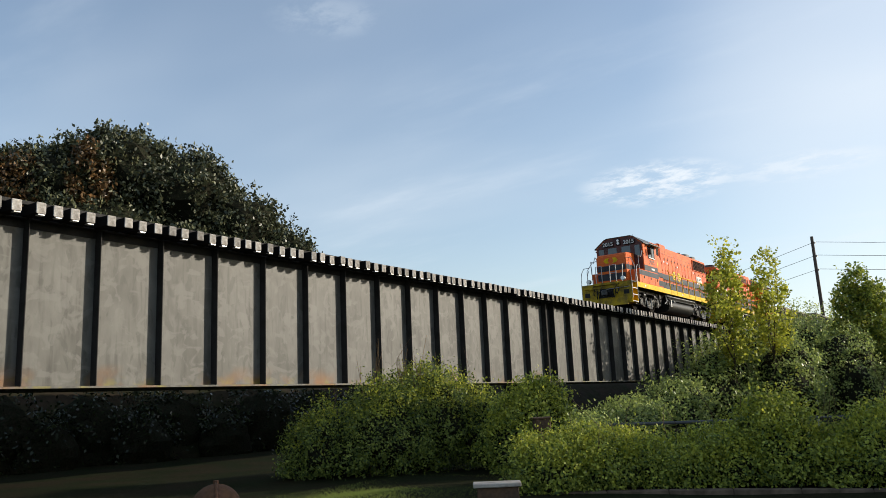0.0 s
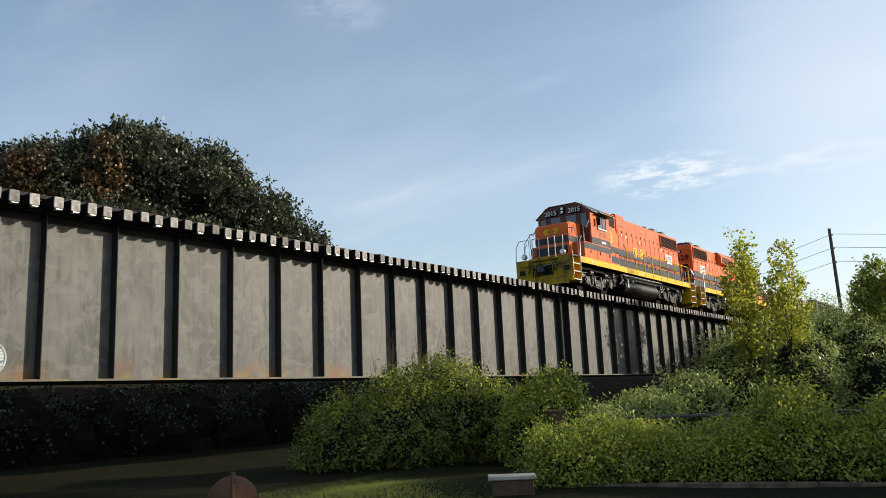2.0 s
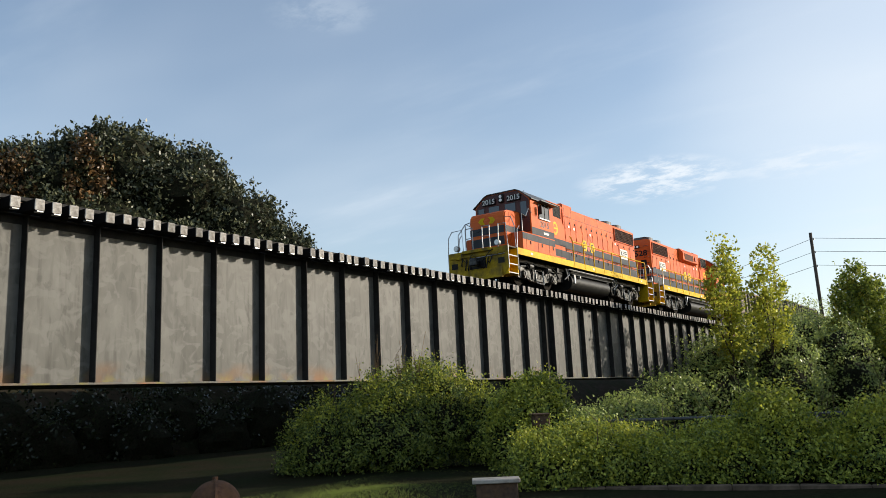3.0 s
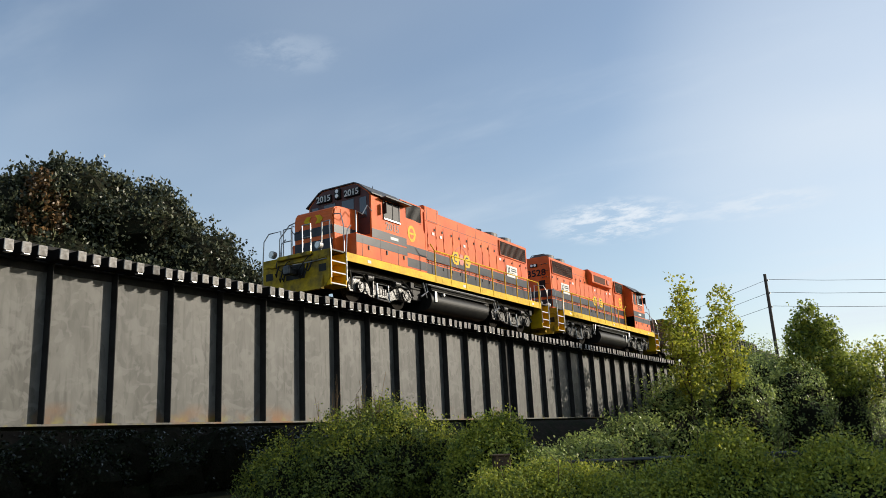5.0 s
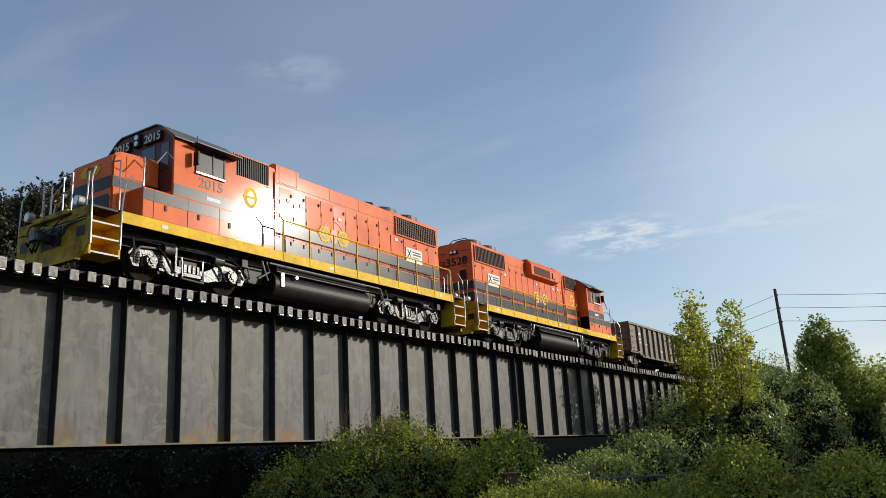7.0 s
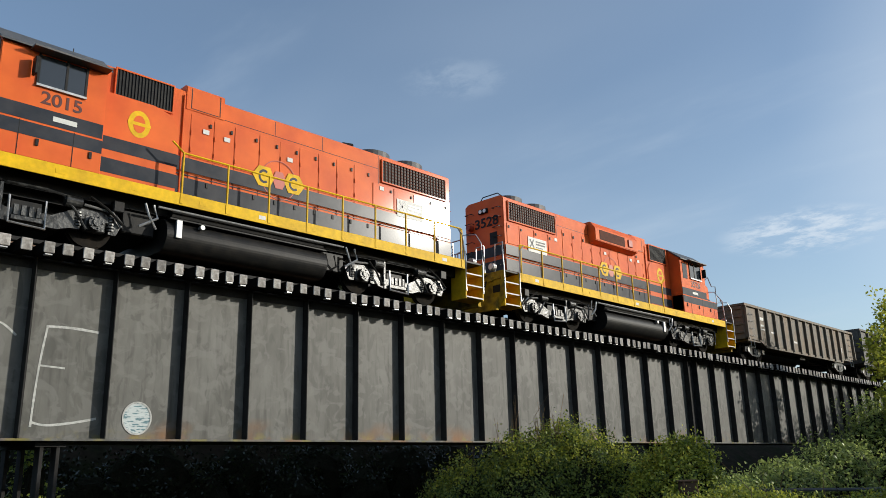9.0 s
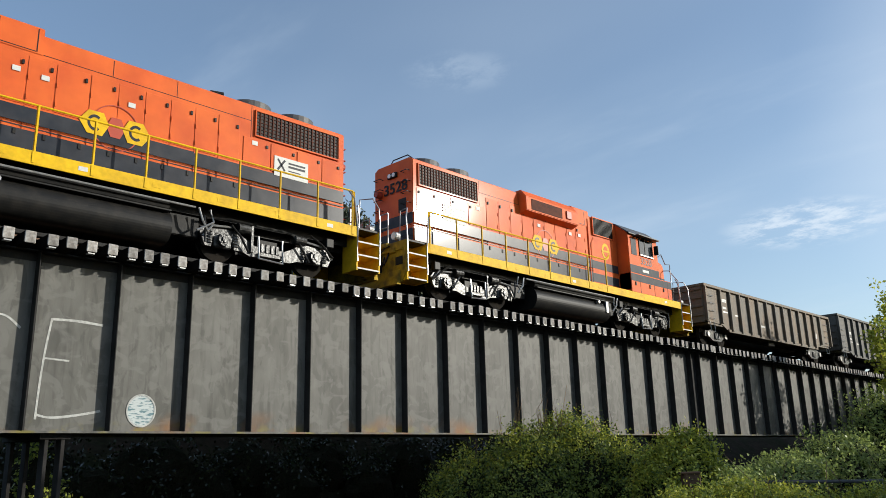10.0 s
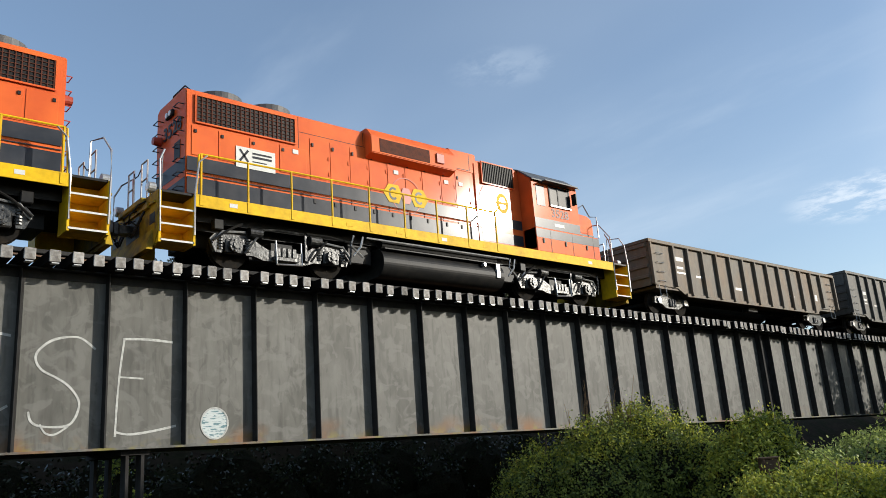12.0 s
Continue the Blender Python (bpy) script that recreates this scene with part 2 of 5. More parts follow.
DRY = material("dry_stalk", (0.22, 0.14, 0.07), 0.9, 0, (0.14, 0.09, 0.05), 8, 0.6, 0.1)
BROWN = material("brown_timber", (0.1, 0.06, 0.035), 0.8, 0, (0.06, 0.04, 0.03), 6, 0.8, 0.2, 0.3, 30)
# kept dark, since the sunlit tops get a yellow layer of their own
LEAF_BUSH = leaf_material("shrub_leaves", (0.034, 0.066, 0.022), (0.3, 0.35, 0.06), 0.5, 0.32)
# leaf green taken near black: the bridge's shade is in the colour
LEAF_SHADE = leaf_material("shade_dark_leaves", (0.012, 0.018, 0.007), (0.035, 0.045, 0.018), 0.25, 0.05)
LEAF_VINE = leaf_material("vine_leaves", (0.055, 0.1, 0.024), (0.5, 0.54, 0.085), 0.5, 0.36)
LEAF_BANK = leaf_material("bank_leaves", (0.1, 0.15, 0.05), (0.52, 0.6, 0.17), 0.4, 0.42)
LEAF_MAG = leaf_material("glossy_leaves", (0.022, 0.032, 0.018), (0.13, 0.135, 0.07), 0.36, 0.08)
LEAF_MAGB = leaf_material("bronze_leaves", (0.05, 0.035, 0.014), (0.2, 0.11, 0.045), 0.35, 0.1)
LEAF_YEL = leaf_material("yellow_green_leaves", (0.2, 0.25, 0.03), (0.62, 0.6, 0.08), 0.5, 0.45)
LEAF_FAR = leaf_material("far_leaves", (0.04, 0.065, 0.03), (0.08, 0.11, 0.05), 0.6, 0.2)


# ---- mesh helpers ----
def mesh_of(bm, name, mat, smooth=False):
    me = bpy.data.meshes.new(name)
    bmesh.ops.recalc_face_normals(bm, faces=bm.faces)
    bm.to_mesh(me)
    bm.free()
    for m in (mat if isinstance(mat, (list, tuple)) else [mat]):
        me.materials.append(m)
    if smooth:
        for p in me.polygons:
            p.use_smooth = True
    return me


def part(name, bm, mat, parent=None, label="", smooth=False, at=None):
    """Links a bmesh as one mesh object, under a thing or a part."""
    ob = new(name, mesh_of(bm, name, mat, smooth))
    ob.parent = parent
    if at is not None:
        ob.matrix_basis = at
    return tagged(ob, label)


def thing(name, label, category, group="", kind="", at=None):
    ob = new(name)
    ob.empty_display_size = 0.3
    if at is not None:
        ob.matrix_basis = at
    return tagged(ob, label, category, group, kind)


def box(x0, x1, y0, y1, z0, z1, bevel=0.0, bm=None):
    bm = bm or bmesh.new()
    c = bmesh.ops.create_cube(bm, size=1)["verts"]
    for v in c:
        v.co = Vector((x0 + (v.co.x + 0.5) * (x1 - x0), y0 + (v.co.y + 0.5) * (y1 - y0), z0 + (v.co.z + 0.5) * (z1 - z0)))
    if bevel:
        es = {e for v in c for e in v.link_edges}
        bmesh.ops.bevel(bm, geom=list(es), offset=bevel, segments=1, affect="EDGES")
    return bm


def prism(outline, a, b, axis="y", bm=None, bevel=0.0):
    """An outline of two coordinates pushed along an axis from a to b."""
    bm = bm or bmesh.new()
    put = {"y": lambda p, d: (p[0], d, p[1]), "x": lambda p, d: (d, p[0], p[1]), "z": lambda p, d: (p[0], p[1], d)}[axis]
    r0 = [bm.verts.new(put(p, a)) for p in outline]
    r1 = [bm.verts.new(put(p, b)) for p in outline]
    fs = [bm.faces.new(r0), bm.faces.new(r1[::-1])]
    for i in range(len(outline)):
        j = (i + 1) % len(outline)
        fs.append(bm.faces.new((r0[j], r0[i], r1[i], r1[j])))
    if bevel:
        es = {e for f in fs for e in f.edges}
        bmesh.ops.bevel(bm, geom=list(es), offset=bevel, segments=2, affect="EDGES")
    return bm


def arc(cx, cz, r0, r1, a0, a1, y0, y1, n=24, high=1.0):
    """A flat bow between two radii, upright in the x-z plane."""
    t = [a0 + (a1 - a0) * k / n for k in range(n + 1)]
    out = [(cx + r1 * math.cos(a), cz + high * r1 * math.sin(a)) for a in t] + [(cx + r0 * math.cos(a), cz + high * r0 * math.sin(a)) for a in reversed(t)]
    return prism(out, min(y0, y1), max(y0, y1), "y")


def tube(points, r, bm=None, sides=6, ends=True, taper=None):
    """A round bar through points."""
    bm = bm or bmesh.new()
    pts = [Vector(p) for p in points]
    rings = []
    for i, p in enumerate(pts):
        d = (pts[min(i + 1, len(pts) - 1)] - pts[max(i - 1, 0)]).normalized()
        u = d.cross(Vector((0, 0, 1)))
        u = (u if u.length > 0.05 else d.cross(Vector((0, 1, 0)))).normalized()
        w = d.cross(u)
        rr = r if taper is None else r + (taper - r) * i / (len(pts) - 1)
        rings.append([bm.verts.new(p + (u * math.cos(k * math.tau / sides) + w * math.sin(k * math.tau / sides)) * rr) for k in range(sides)])
    for a, b in zip(rings, rings[1:]):
        for k in range(sides):
            j = (k + 1) % sides
            bm.faces.new((a[k], a[j], b[j], b[k]))
    if ends:
        bm.faces.new(rings[0][::-1])
        bm.faces.new(rings[-1])
    return bm


def disc(c, r, depth, axis="y", bm=None, sides=20, r2=None):
    """A short cylinder centred at c along an axis."""
    bm = bm or bmesh.new()
    m = {"x": Matrix.Rotation(math.pi / 2, 4, "Y"), "y": Matrix.Rotation(math.pi / 2, 4, "X"), "z": Matrix()}[axis]
    bmesh.ops.create_cone(bm, cap_ends=True, segments=sides, radius1=r, radius2=r if r2 is None else r2, depth=depth, matrix=Matrix.Translation(c) @ m)
    return bm


def lettering(name, body, size, mat, parent, m, label="", squash=1.0):
    """Flat raised letters in the built-in font, as a mesh."""
    cu = bpy.data.curves.new(name, "FONT")
    cu.body, cu.size, cu.extrude, cu.align_x, cu.align_y = body, size, 0.004, "CENTER", "CENTER"
    cu.offset = size * 0.018
    tmp = bpy.data.objects.new(name, cu)
    scene.collection.objects.link(tmp)
    me = bpy.data.meshes.new_from_object(tmp.evaluated_get(bpy.context.evaluated_depsgraph_get()))
    bpy.data.objects.remove(tmp)
    me.transform(Matrix.Diagonal((squash, 1, 1, 1)))
    me.materials.clear()
    me.materials.append(mat)
    ob = new(name, me)
    ob.parent, ob.matrix_basis = parent, m
    return tagged(ob, label)


def leaf_mesh(name, blobs, count, size, mat, seed, clump=0.22, per=40, hollow=0.55, droop=0.3, long=1.7, uneven=0.07, lumps=0.0, spin=1.0, facing=0.0):
    """Many small leaves in clumps over the shells of the ellipsoids blobs (x, y, z, rx, ry, rz)."""
    rng = np.random.default_rng(seed)
    vol = np.array([b[3] * b[4] + b[4] * b[5] + b[3] * b[5] for b in blobs])
    nc = max(1, count // per)
    pick = rng.choice(len(blobs), nc, p=vol / vol.sum())
    B = np.array(blobs)[pick]
    d = rng.normal(size=(nc, 3))
    d /= np.linalg.norm(d, axis=1)[:, None]
    rad = rng.uniform(hollow, 1.0, nc) ** 0.6 * (1 + np.clip(rng.normal(0, uneven, nc), -2 * uneven, 2.2 * uneven))
    if lumps:
        rad *= 1 + lumps * np.array([noise.noise(Vector((q[0] * 2.6 + seed, q[1] * 2.6, q[2] * 2.6 + j))) + 0.5 * noise.noise(Vector((q[0] * 6, q[1] * 6 + seed, q[2] * 6 + j))) for q, j in zip(d, pick)])
    c = B[:, :3] + d * B[:, 3:] * rad[:, None]
    n = nc * per
    idx = np.repeat(np.arange(nc), per)
    spread = clump * rng.uniform(0.5, 1.5, nc)
    p = c[idx] + np.clip(rng.normal(size=(n, 3)), -1.5, 1.5) * spread[idx][:, None]
    keep = p[:, 2] > 0.02
    out = d[idx][keep]
    p = p[keep]
    n = len(p)
    ax = rng.normal(size=(n, 3))
    ax[:, 2] -= droop
    ax /= np.linalg.norm(ax, axis=1)[:, None]
    up = rng.normal(size=(n, 3)) * spin + out * facing + np.array([0, 0, 0.8])
    side = np.cross(ax, up)
    side /= np.linalg.norm(side, axis=1)[:, None] + 1e-9
    s = size * rng.uniform(0.6, 1.35, n)[:, None]
    v = np.empty((n, 4, 3))
    v[:, 0], v[:, 2] = p, p + ax * s * long
    v[:, 1], v[:, 3] = p + ax * s * long * 0.45 + side * s * 0.5, p + ax * s * long * 0.45 - side * s * 0.5
    me = bpy.data.meshes.new(name)
    me.vertices.add(n * 4)
    me.vertices.foreach_set("co", v.ravel())
    me.loops.add(n * 4)
    me.loops.foreach_set("vertex_index", np.arange(n * 4, dtype=np.int32))
    me.polygons.add(n)
    me.polygons.foreach_set("loop_start", np.arange(0, n * 4, 4, dtype=np.int32))
    me.update(calc_edges=True)
    me.materials.append(mat)
    return me


def shade_core(parent, blobs, seed, scale=0.74, only=None):
    """Solid dark blobs inside a plant, added to block light and read as shade."""
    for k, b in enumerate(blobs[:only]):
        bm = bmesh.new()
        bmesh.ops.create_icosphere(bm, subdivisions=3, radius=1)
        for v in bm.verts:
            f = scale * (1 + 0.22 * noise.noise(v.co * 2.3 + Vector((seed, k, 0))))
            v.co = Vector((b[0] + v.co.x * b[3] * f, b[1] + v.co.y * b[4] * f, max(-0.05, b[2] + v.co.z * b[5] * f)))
        part("core", bm, SHADE_TWIGS, parent, "solid dark core standing for the shaded inside")


def leaves(name, parent, label="", **kw):
    ob = new(name, leaf_mesh(name, **kw))
    ob.parent = parent
    return tagged(ob, label)


# ---- the setting: ground, bank, bridge ----
WEB_Y, RAIL_Z, TRACK_Y = 17.21, 6.43, 18.2
STEP, FIRST, SPLICE, STEP_2 = 1.702, 8.785, 32.61, 1.66
BOTTOM, TOP, LEG = 2.315, 5.95, 0.235


def build_ground():
    bm = bmesh.new()
    bmesh.ops.create_grid(bm, x_segments=180, y_segments=180, size=1)
    for v in bm.verts:
        x, y = v.co.x, v.co.y
        x, y = 15 + 40 * x + 900 * x ** 5, 12 + 30 * y + 900 * y ** 5
        v.co = (x, y, 0.05 * noise.noise((x * 0.4, y * 0.4, 0)) + 0.1 * noise.noise((x * 0.1, y * 0.1, 3)))
        mound = math.exp(-((x - 10.85) / 1.2) ** 2 - ((y - 9.0) / 1.1) ** 2)
        v.co.z += 0.15 * mound
    tagged(part("ground", bm, GRASS, smooth=True), "rough grass and soil around the railway bridge, coloured dark as in shade", "ground", kind="structure")
    # bank added behind the bridge to close off the horizon, coloured dark for shade
    bm = bmesh.new()
    rows = []
    for i in range(81):
        x = -40 + i * 2.5
        row = []
        for y, z in ((25, -0.2), (26.5, 1.0), (28, 2.3), (30, 3.2), (34, 3.4), (40, 3.0), (46, -0.3)):
            row.append(bm.verts.new((x, y + 0.7 * noise.noise((x * 0.2, y, 0)), z + 0.5 * noise.noise((x * 0.3, y * 0.3, 5)) * (z > 0.5))))
        rows.append(row)
    for a, b in zip(rows, rows[1:]):
        for k in range(6):
            bm.faces.new((a[k], b[k], b[k + 1], a[k + 1]))
    tagged(part("earth_bank", bm, EARTH, smooth=True), "low overgrown earth bank behind the bridge, coloured dark as in shade", "bank", kind="structure")


# bright blades only where the sunlit patch lies on the darkened ground
def build_grass():
    rng = np.random.default_rng(5)
    n = 40000
    u = rng.uniform(size=(n, 2))
    p = np.c_[9 + 6 * u[:, 0], 7.0 + 4.5 * u[:, 1], np.zeros(n)]
    p[:, 2] = 0.15 * np.exp(-((p[:, 0] - 10.85) / 1.2) ** 2 - ((p[:, 1] - 9.0) / 1.1) ** 2) - 0.04
    a = rng.uniform(0, math.tau, n)
    h = rng.uniform(0.04, 0.09, n)
    lean = rng.normal(0, 0.04, (n, 2))
    s = np.c_[np.cos(a), np.sin(a), np.zeros(n)] * 0.006
    v = np.empty((n, 3, 3))
    v[:, 0], v[:, 1] = p - s, p + s
    v[:, 2] = p + np.c_[lean, h]
    me = bpy.data.meshes.new("grass")
    me.from_pydata(v.reshape(-1, 3).tolist(), [], np.arange(n * 3).reshape(-1, 3).tolist())
    me.materials.append(BLADES)
    tagged(new("grass", me), "short sunlit lawn grass in front of the shrubs", "grass", kind="stuff")


def stiffener_places():
    near = [FIRST + i * STEP for i in range(-9, 14)]
    far = [SPLICE + 0.82 + i * STEP_2 for i in range(0, 60)]
    return near + [SPLICE] + far


def build_girder(name, y, side, label):
    """A riveted deck plate girder: web panels between stiffeners, flanges, cover plate. side: -1 when its outer face looks to -y."""
    g = thing(name, label, "bridge girder", "bridge girders", "structure")
    places = stiffener_places()
    x0, x1 = places[0] - 0.5, places[-1] + 0.5
    edges = [x0] + places + [x1]
    for a, b in zip(edges, edges[1:]):
        part("web_panel", box(a + 0.002, b - 0.002, y - 0.012, y + 0.012, BOTTOM - 0.02, TOP - 0.03), STEEL if a == SPLICE else WEB, g)
    for tag, z, z2 in (("top_flange", TOP - 0.03, TOP), ("bottom_flange", BOTTOM - 0.05, BOTTOM)):
        part(tag, box(x0, x1, y - 0.22, y + 0.22, z, z2, 0.004), STEEL if z > 4 else WEB, g)
    for s in (-1, 1):
        part("flange_angle", box(x0, x1, y + s * 0.013, y + s * 0.03, TOP - 0.2, TOP - 0.03), STEEL, g)
    # near-black stiffeners: the shade on their flanks is put into the colour
    leg = mesh_of(box(-0.009, 0.009, -LEG, 0, BOTTOM + 0.002, TOP - 0.032), "stiffener", STEEL)
    foot = mesh_of(box(0.009, 0.1, -0.012, 0, BOTTOM + 0.002, TOP - 0.032), "stiffener_angle", STEEL)
    for x in places:
        ob = new("stiffener", leg)
        ob.parent, ob.matrix_basis = g, pose(x, y + side * 0.013, 0, 0, 0, 0 if side < 0 else 180)
        ob = new("stiffener_angle", foot)
        ob.parent, ob.matrix_basis = g, pose(x, y + side * 0.013, 0, 0, 0, 0 if side < 0 else 180)
    return g


def build_bridge():
    build_girder("plate_girder", WEB_Y, -1, "pale grey painted steel plate girder with stiffeners, streaked and rusty below")
    build_girder("plate_girder", 2 * TRACK_Y - WEB_Y, 1, "pale grey steel plate girder on the shaded side of the bridge")
    # cross frames between the girders
    for i in range(19):
        x = -4 + i * 7.2
        fr = thing("cross_frame", "dark steel bracing between the bridge girders", "bridge bracing", "bracing under the track", "structure")
        a, b = WEB_Y + 0.03, 2 * TRACK_Y - WEB_Y - 0.03
        part("brace", tube([(x, a, BOTTOM + 0.3), (x, b, TOP - 0.4)], 0.06, sides=4), STEEL, fr)
        part("brace", tube([(x + 0.13, b, BOTTOM + 0.3), (x + 0.13, a, TOP - 0.4)], 0.06, sides=4), STEEL, fr)
        part("strut", box(x - 0.05, x + 0.05, a, b, BOTTOM + 0.15, BOTTOM + 0.25), STEEL, fr)
    # pier at the splice and one nearer
    for x in (6.1, SPLICE + 0.3):
        pier = thing("bridge_pier", "dark steel bent that carries the girders", "bridge pier", "bridge piers", "structure")
        for y in (WEB_Y, 2 * TRACK_Y - WEB_Y):
            for dx in (-0.16, 0.16):
                part("column", box(x + dx - 0.04, x + dx + 0.04, y + 0.02, y + 0.3, -0.1, BOTTOM - 0.16, 0.01), STEEL, pier)
        part("cap", box(x - 0.3, x + 0.3, WEB_Y + 0.0, 2 * TRACK_Y - WEB_Y + 0.3, BOTTOM - 0.16, BOTTOM - 0.052), STEEL, pier)
    # track
    track = thing("track", "steel rails on weathered timber bridge ties", "railway track", kind="structure")
    gauge = 0.76
    for s in (-1, 1):
        y = TRACK_Y + s * gauge
        prof = [(y - 0.07, 0), (y + 0.07, 0), (y + 0.07, 0.015), (y + 0.012, 0.035), (y + 0.012, 0.125), (y + 0.035, 0.14), (y + 0.035, 0.17), (y - 0.035, 0.17), (y - 0.035, 0.14), (y - 0.012, 0.125), (y - 0.012, 0.035), (y - 0.07, 0.015)]
        part("rail", prism([(a, b + RAIL_Z - 0.17) for a, b in prof], -12, 134, "x"), RAIL, track)
    rng = random.Random(4)
    shapes = []
    for k in range(6):
        bm = box(-0.11 + rng.uniform(-0.01, 0.01), 0.11 + rng.uniform(-0.01, 0.01), -1.72, 1.72, -0.245 + rng.uniform(-0.012, 0.012), 0, 0.012)
        me = mesh_of(bm, "tie", [TIMBER, TIE_END])
        for p in me.polygons:
            p.material_index = 1 if abs(p.normal.y) > 0.6 else 0
        shapes.append(me)
    clip = mesh_of(box(-0.07, 0.07, -1.73, -1.6, -0.285, -0.262), "tie_clip", GREY)
    x = -10.0
    while x < 88:
        ob = new("tie", rng.choice(shapes))
        ob.parent = track
        ob.matrix_basis = pose(x + rng.uniform(-0.035, 0.035), TRACK_Y + rng.gauss(0, 0.025), RAIL_Z - 0.235 + rng.uniform(-0.012, 0.004), rng.uniform(-0.3, 0.3), rng.uniform(-1, 1), rng.uniform(-1.2, 1.2))
        if rng.random() < 0.8:
            c = new("tie_clip", clip)
            c.parent = ob
        x += 0.416
    v, f = [], []
    while x < 133:
        k = len(v)
        v += [(x + a * 0.11, TRACK_Y + b * 1.72, RAIL_Z - 0.36 + c * 0.12) for c in (-1, 1) for a, b in ((-1, -1), (1, -1), (1, 1), (-1, 1))]
        f += [tuple(k + i for i in q) for q in ((3, 2, 1, 0), (4, 5, 6, 7), (0, 1, 5, 4), (1, 2, 6, 5), (2, 3, 7, 6), (3, 0, 4, 7))]
        x += 0.416
    me = bpy.data.meshes.new("far_ties")
    me.from_pydata(v, [], f)
    me.materials.append(TIMBER)
    ob = new("far_ties", me)
    ob.parent = track
    tagged(ob, kind="stuff")
    for s in (-1, 1):
        y = TRACK_Y + s * 1.25
        part("guard_timber", box(-10, 133, y - 0.08, y + 0.08, RAIL_Z - 0.23, RAIL_Z - 0.14, 0.01), STEEL, track)


def build_graffiti():
    """White sprayed strokes on the web: a cut-off letter, S, E and a filled dot."""
    y = WEB_Y - 0.0135
    coats = [y]

    def stroke(parent, pts, w):
        bm = bmesh.new()
        w *= 0.72
        coats[0] -= 0.0008
        y = coats[0]
        pts = [Vector(p) for p in pts]
        ring = []
        for i, p in enumerate(pts):
            d = (pts[min(i + 1, len(pts) - 1)] - pts[max(i - 1, 0)]).normalized()
            o = Vector((-d.y, d.x)) * w / 2 * (1 + 0.25 * noise.noise((p.x * 3, p.y * 3, 1)))
            ring.append([bm.verts.new((q.x, yy, q.y)) for q, yy in ((p - o, y), (p + o, y), (p + o, y - 0.003), (p - o, y - 0.003))])
        for a, b in zip(ring, ring[1:]):
            for k in range(4):
                j = (k + 1) % 4
                bm.faces.new((a[k], a[j], b[j], b[k]))
        bm.faces.new(ring[0])
        bm.faces.new(ring[-1][::-1])
        part("stroke", bm, CHALK, parent)

    def smooth_line(ctrl, n=8):
        out = []
        c = [ctrl[0]] + list(ctrl) + [ctrl[-1]]
        for i in range(1, len(c) - 2):
            for k in range(n):
                t = k / n
                p = [0.5 * (2 * c[i][a] + (c[i + 1][a] - c[i - 1][a]) * t + (2 * c[i - 1][a] - 5 * c[i][a] + 4 * c[i + 1][a] - c[i + 2][a]) * t * t + (3 * c[i][a] - c[i - 1][a] - 3 * c[i + 1][a] + c[i + 2][a]) * t ** 3) for a in (0, 1)]
                out.append(p)
        return out + [ctrl[-1]]

    e = FIRST - 2 * STEP
    g = thing("graffiti_letter", "white spray-painted letter E on the girder web", "graffiti", "spray-painted letters")
    stroke(g, smooth_line([(e + 0.42, 4.6), (e + 0.35, 3.99), (e + 0.31, 3.43), (e + 0.29, 2.96), (e + 0.28, 2.54)]), 0.06)
    stroke(g, smooth_line([(e + 0.39, 4.58), (e + 0.92, 4.59), (e + 1.48, 4.55)]), 0.07)
    stroke(g, smooth_line([(e + 0.34, 3.77), (e + 0.84, 3.74)]), 0.055)
    stroke(g, smooth_line([(e + 0.26, 2.64), (e + 0.57, 2.58), (e + 1.05, 2.63), (e + 1.57, 2.73)]), 0.065)
    s = FIRST - 3 * STEP
    g = thing("graffiti_letter", "white spray-painted letter S on the girder web", "graffiti", "spray-painted letters")
    stroke(g, smooth_line([(s + 1.53, 4.34), (s + 1.26, 4.55), (s + 1.02, 4.58), (s + 0.69, 4.5), (s + 0.45, 4.3), (s + 0.39, 4.11), (s + 0.51, 3.9), (s + 0.8, 3.74), (s + 1.02, 3.59), (s + 1.2, 3.37), (s + 1.25, 3.17), (s + 1.16, 2.9), (s + 0.99, 2.78), (s + 0.57, 2.79), (s + 0.37, 2.89), (s + 0.31, 3.08)]), 0.06)
    stroke(g, smooth_line([(s + 0.53, 2.83), (s + 0.64, 2.66), (s + 0.82, 2.63), (s + 1.06, 2.78)]), 0.05)
    o = FIRST - 4 * STEP
    g = thing("graffiti_letter", "white spray-painted strokes, partly seen, on the girder web", "graffiti", "spray-painted letters")
    stroke(g, smooth_line([(o + 0.85, 4.6), (o + 1.23, 4.62), (o + 1.62, 4.56)]), 0.065)
    stroke(g, smooth_line([(o + 0.85, 2.86), (o + 1.25, 2.98), (o + 1.64, 3.2)]), 0.065)
    bm = bmesh.new()
    cx, cz = FIRST - STEP + 0.76, 2.76
    pts = []
    for k in range(40):
        a = k * math.tau / 40
        r = 1 + 0.04 * noise.noise((math.cos(a) * 2, math.sin(a) * 2, 0))
        pts.append((cx + 0.32 * r * math.cos(a), cz + 0.34 * r * math.sin(a)))
    prism(pts, y - 0.003, y, "y", bm)
    dot = thing("graffiti_dot", "round white spray-painted dot with bluish scribbles on the girder", "graffiti")
    part("paint", bm, PATCHY, dot)
    ring = [(cx + 0.32 * math.cos(k * math.tau / 40), cz + 0.34 * math.sin(k * math.tau / 40)) for k in range(41)]
    coats[0] -= 0.003
    stroke(dot, ring, 0.05)


# ---- the train ----
SPEED, START = 4.55, 43.46


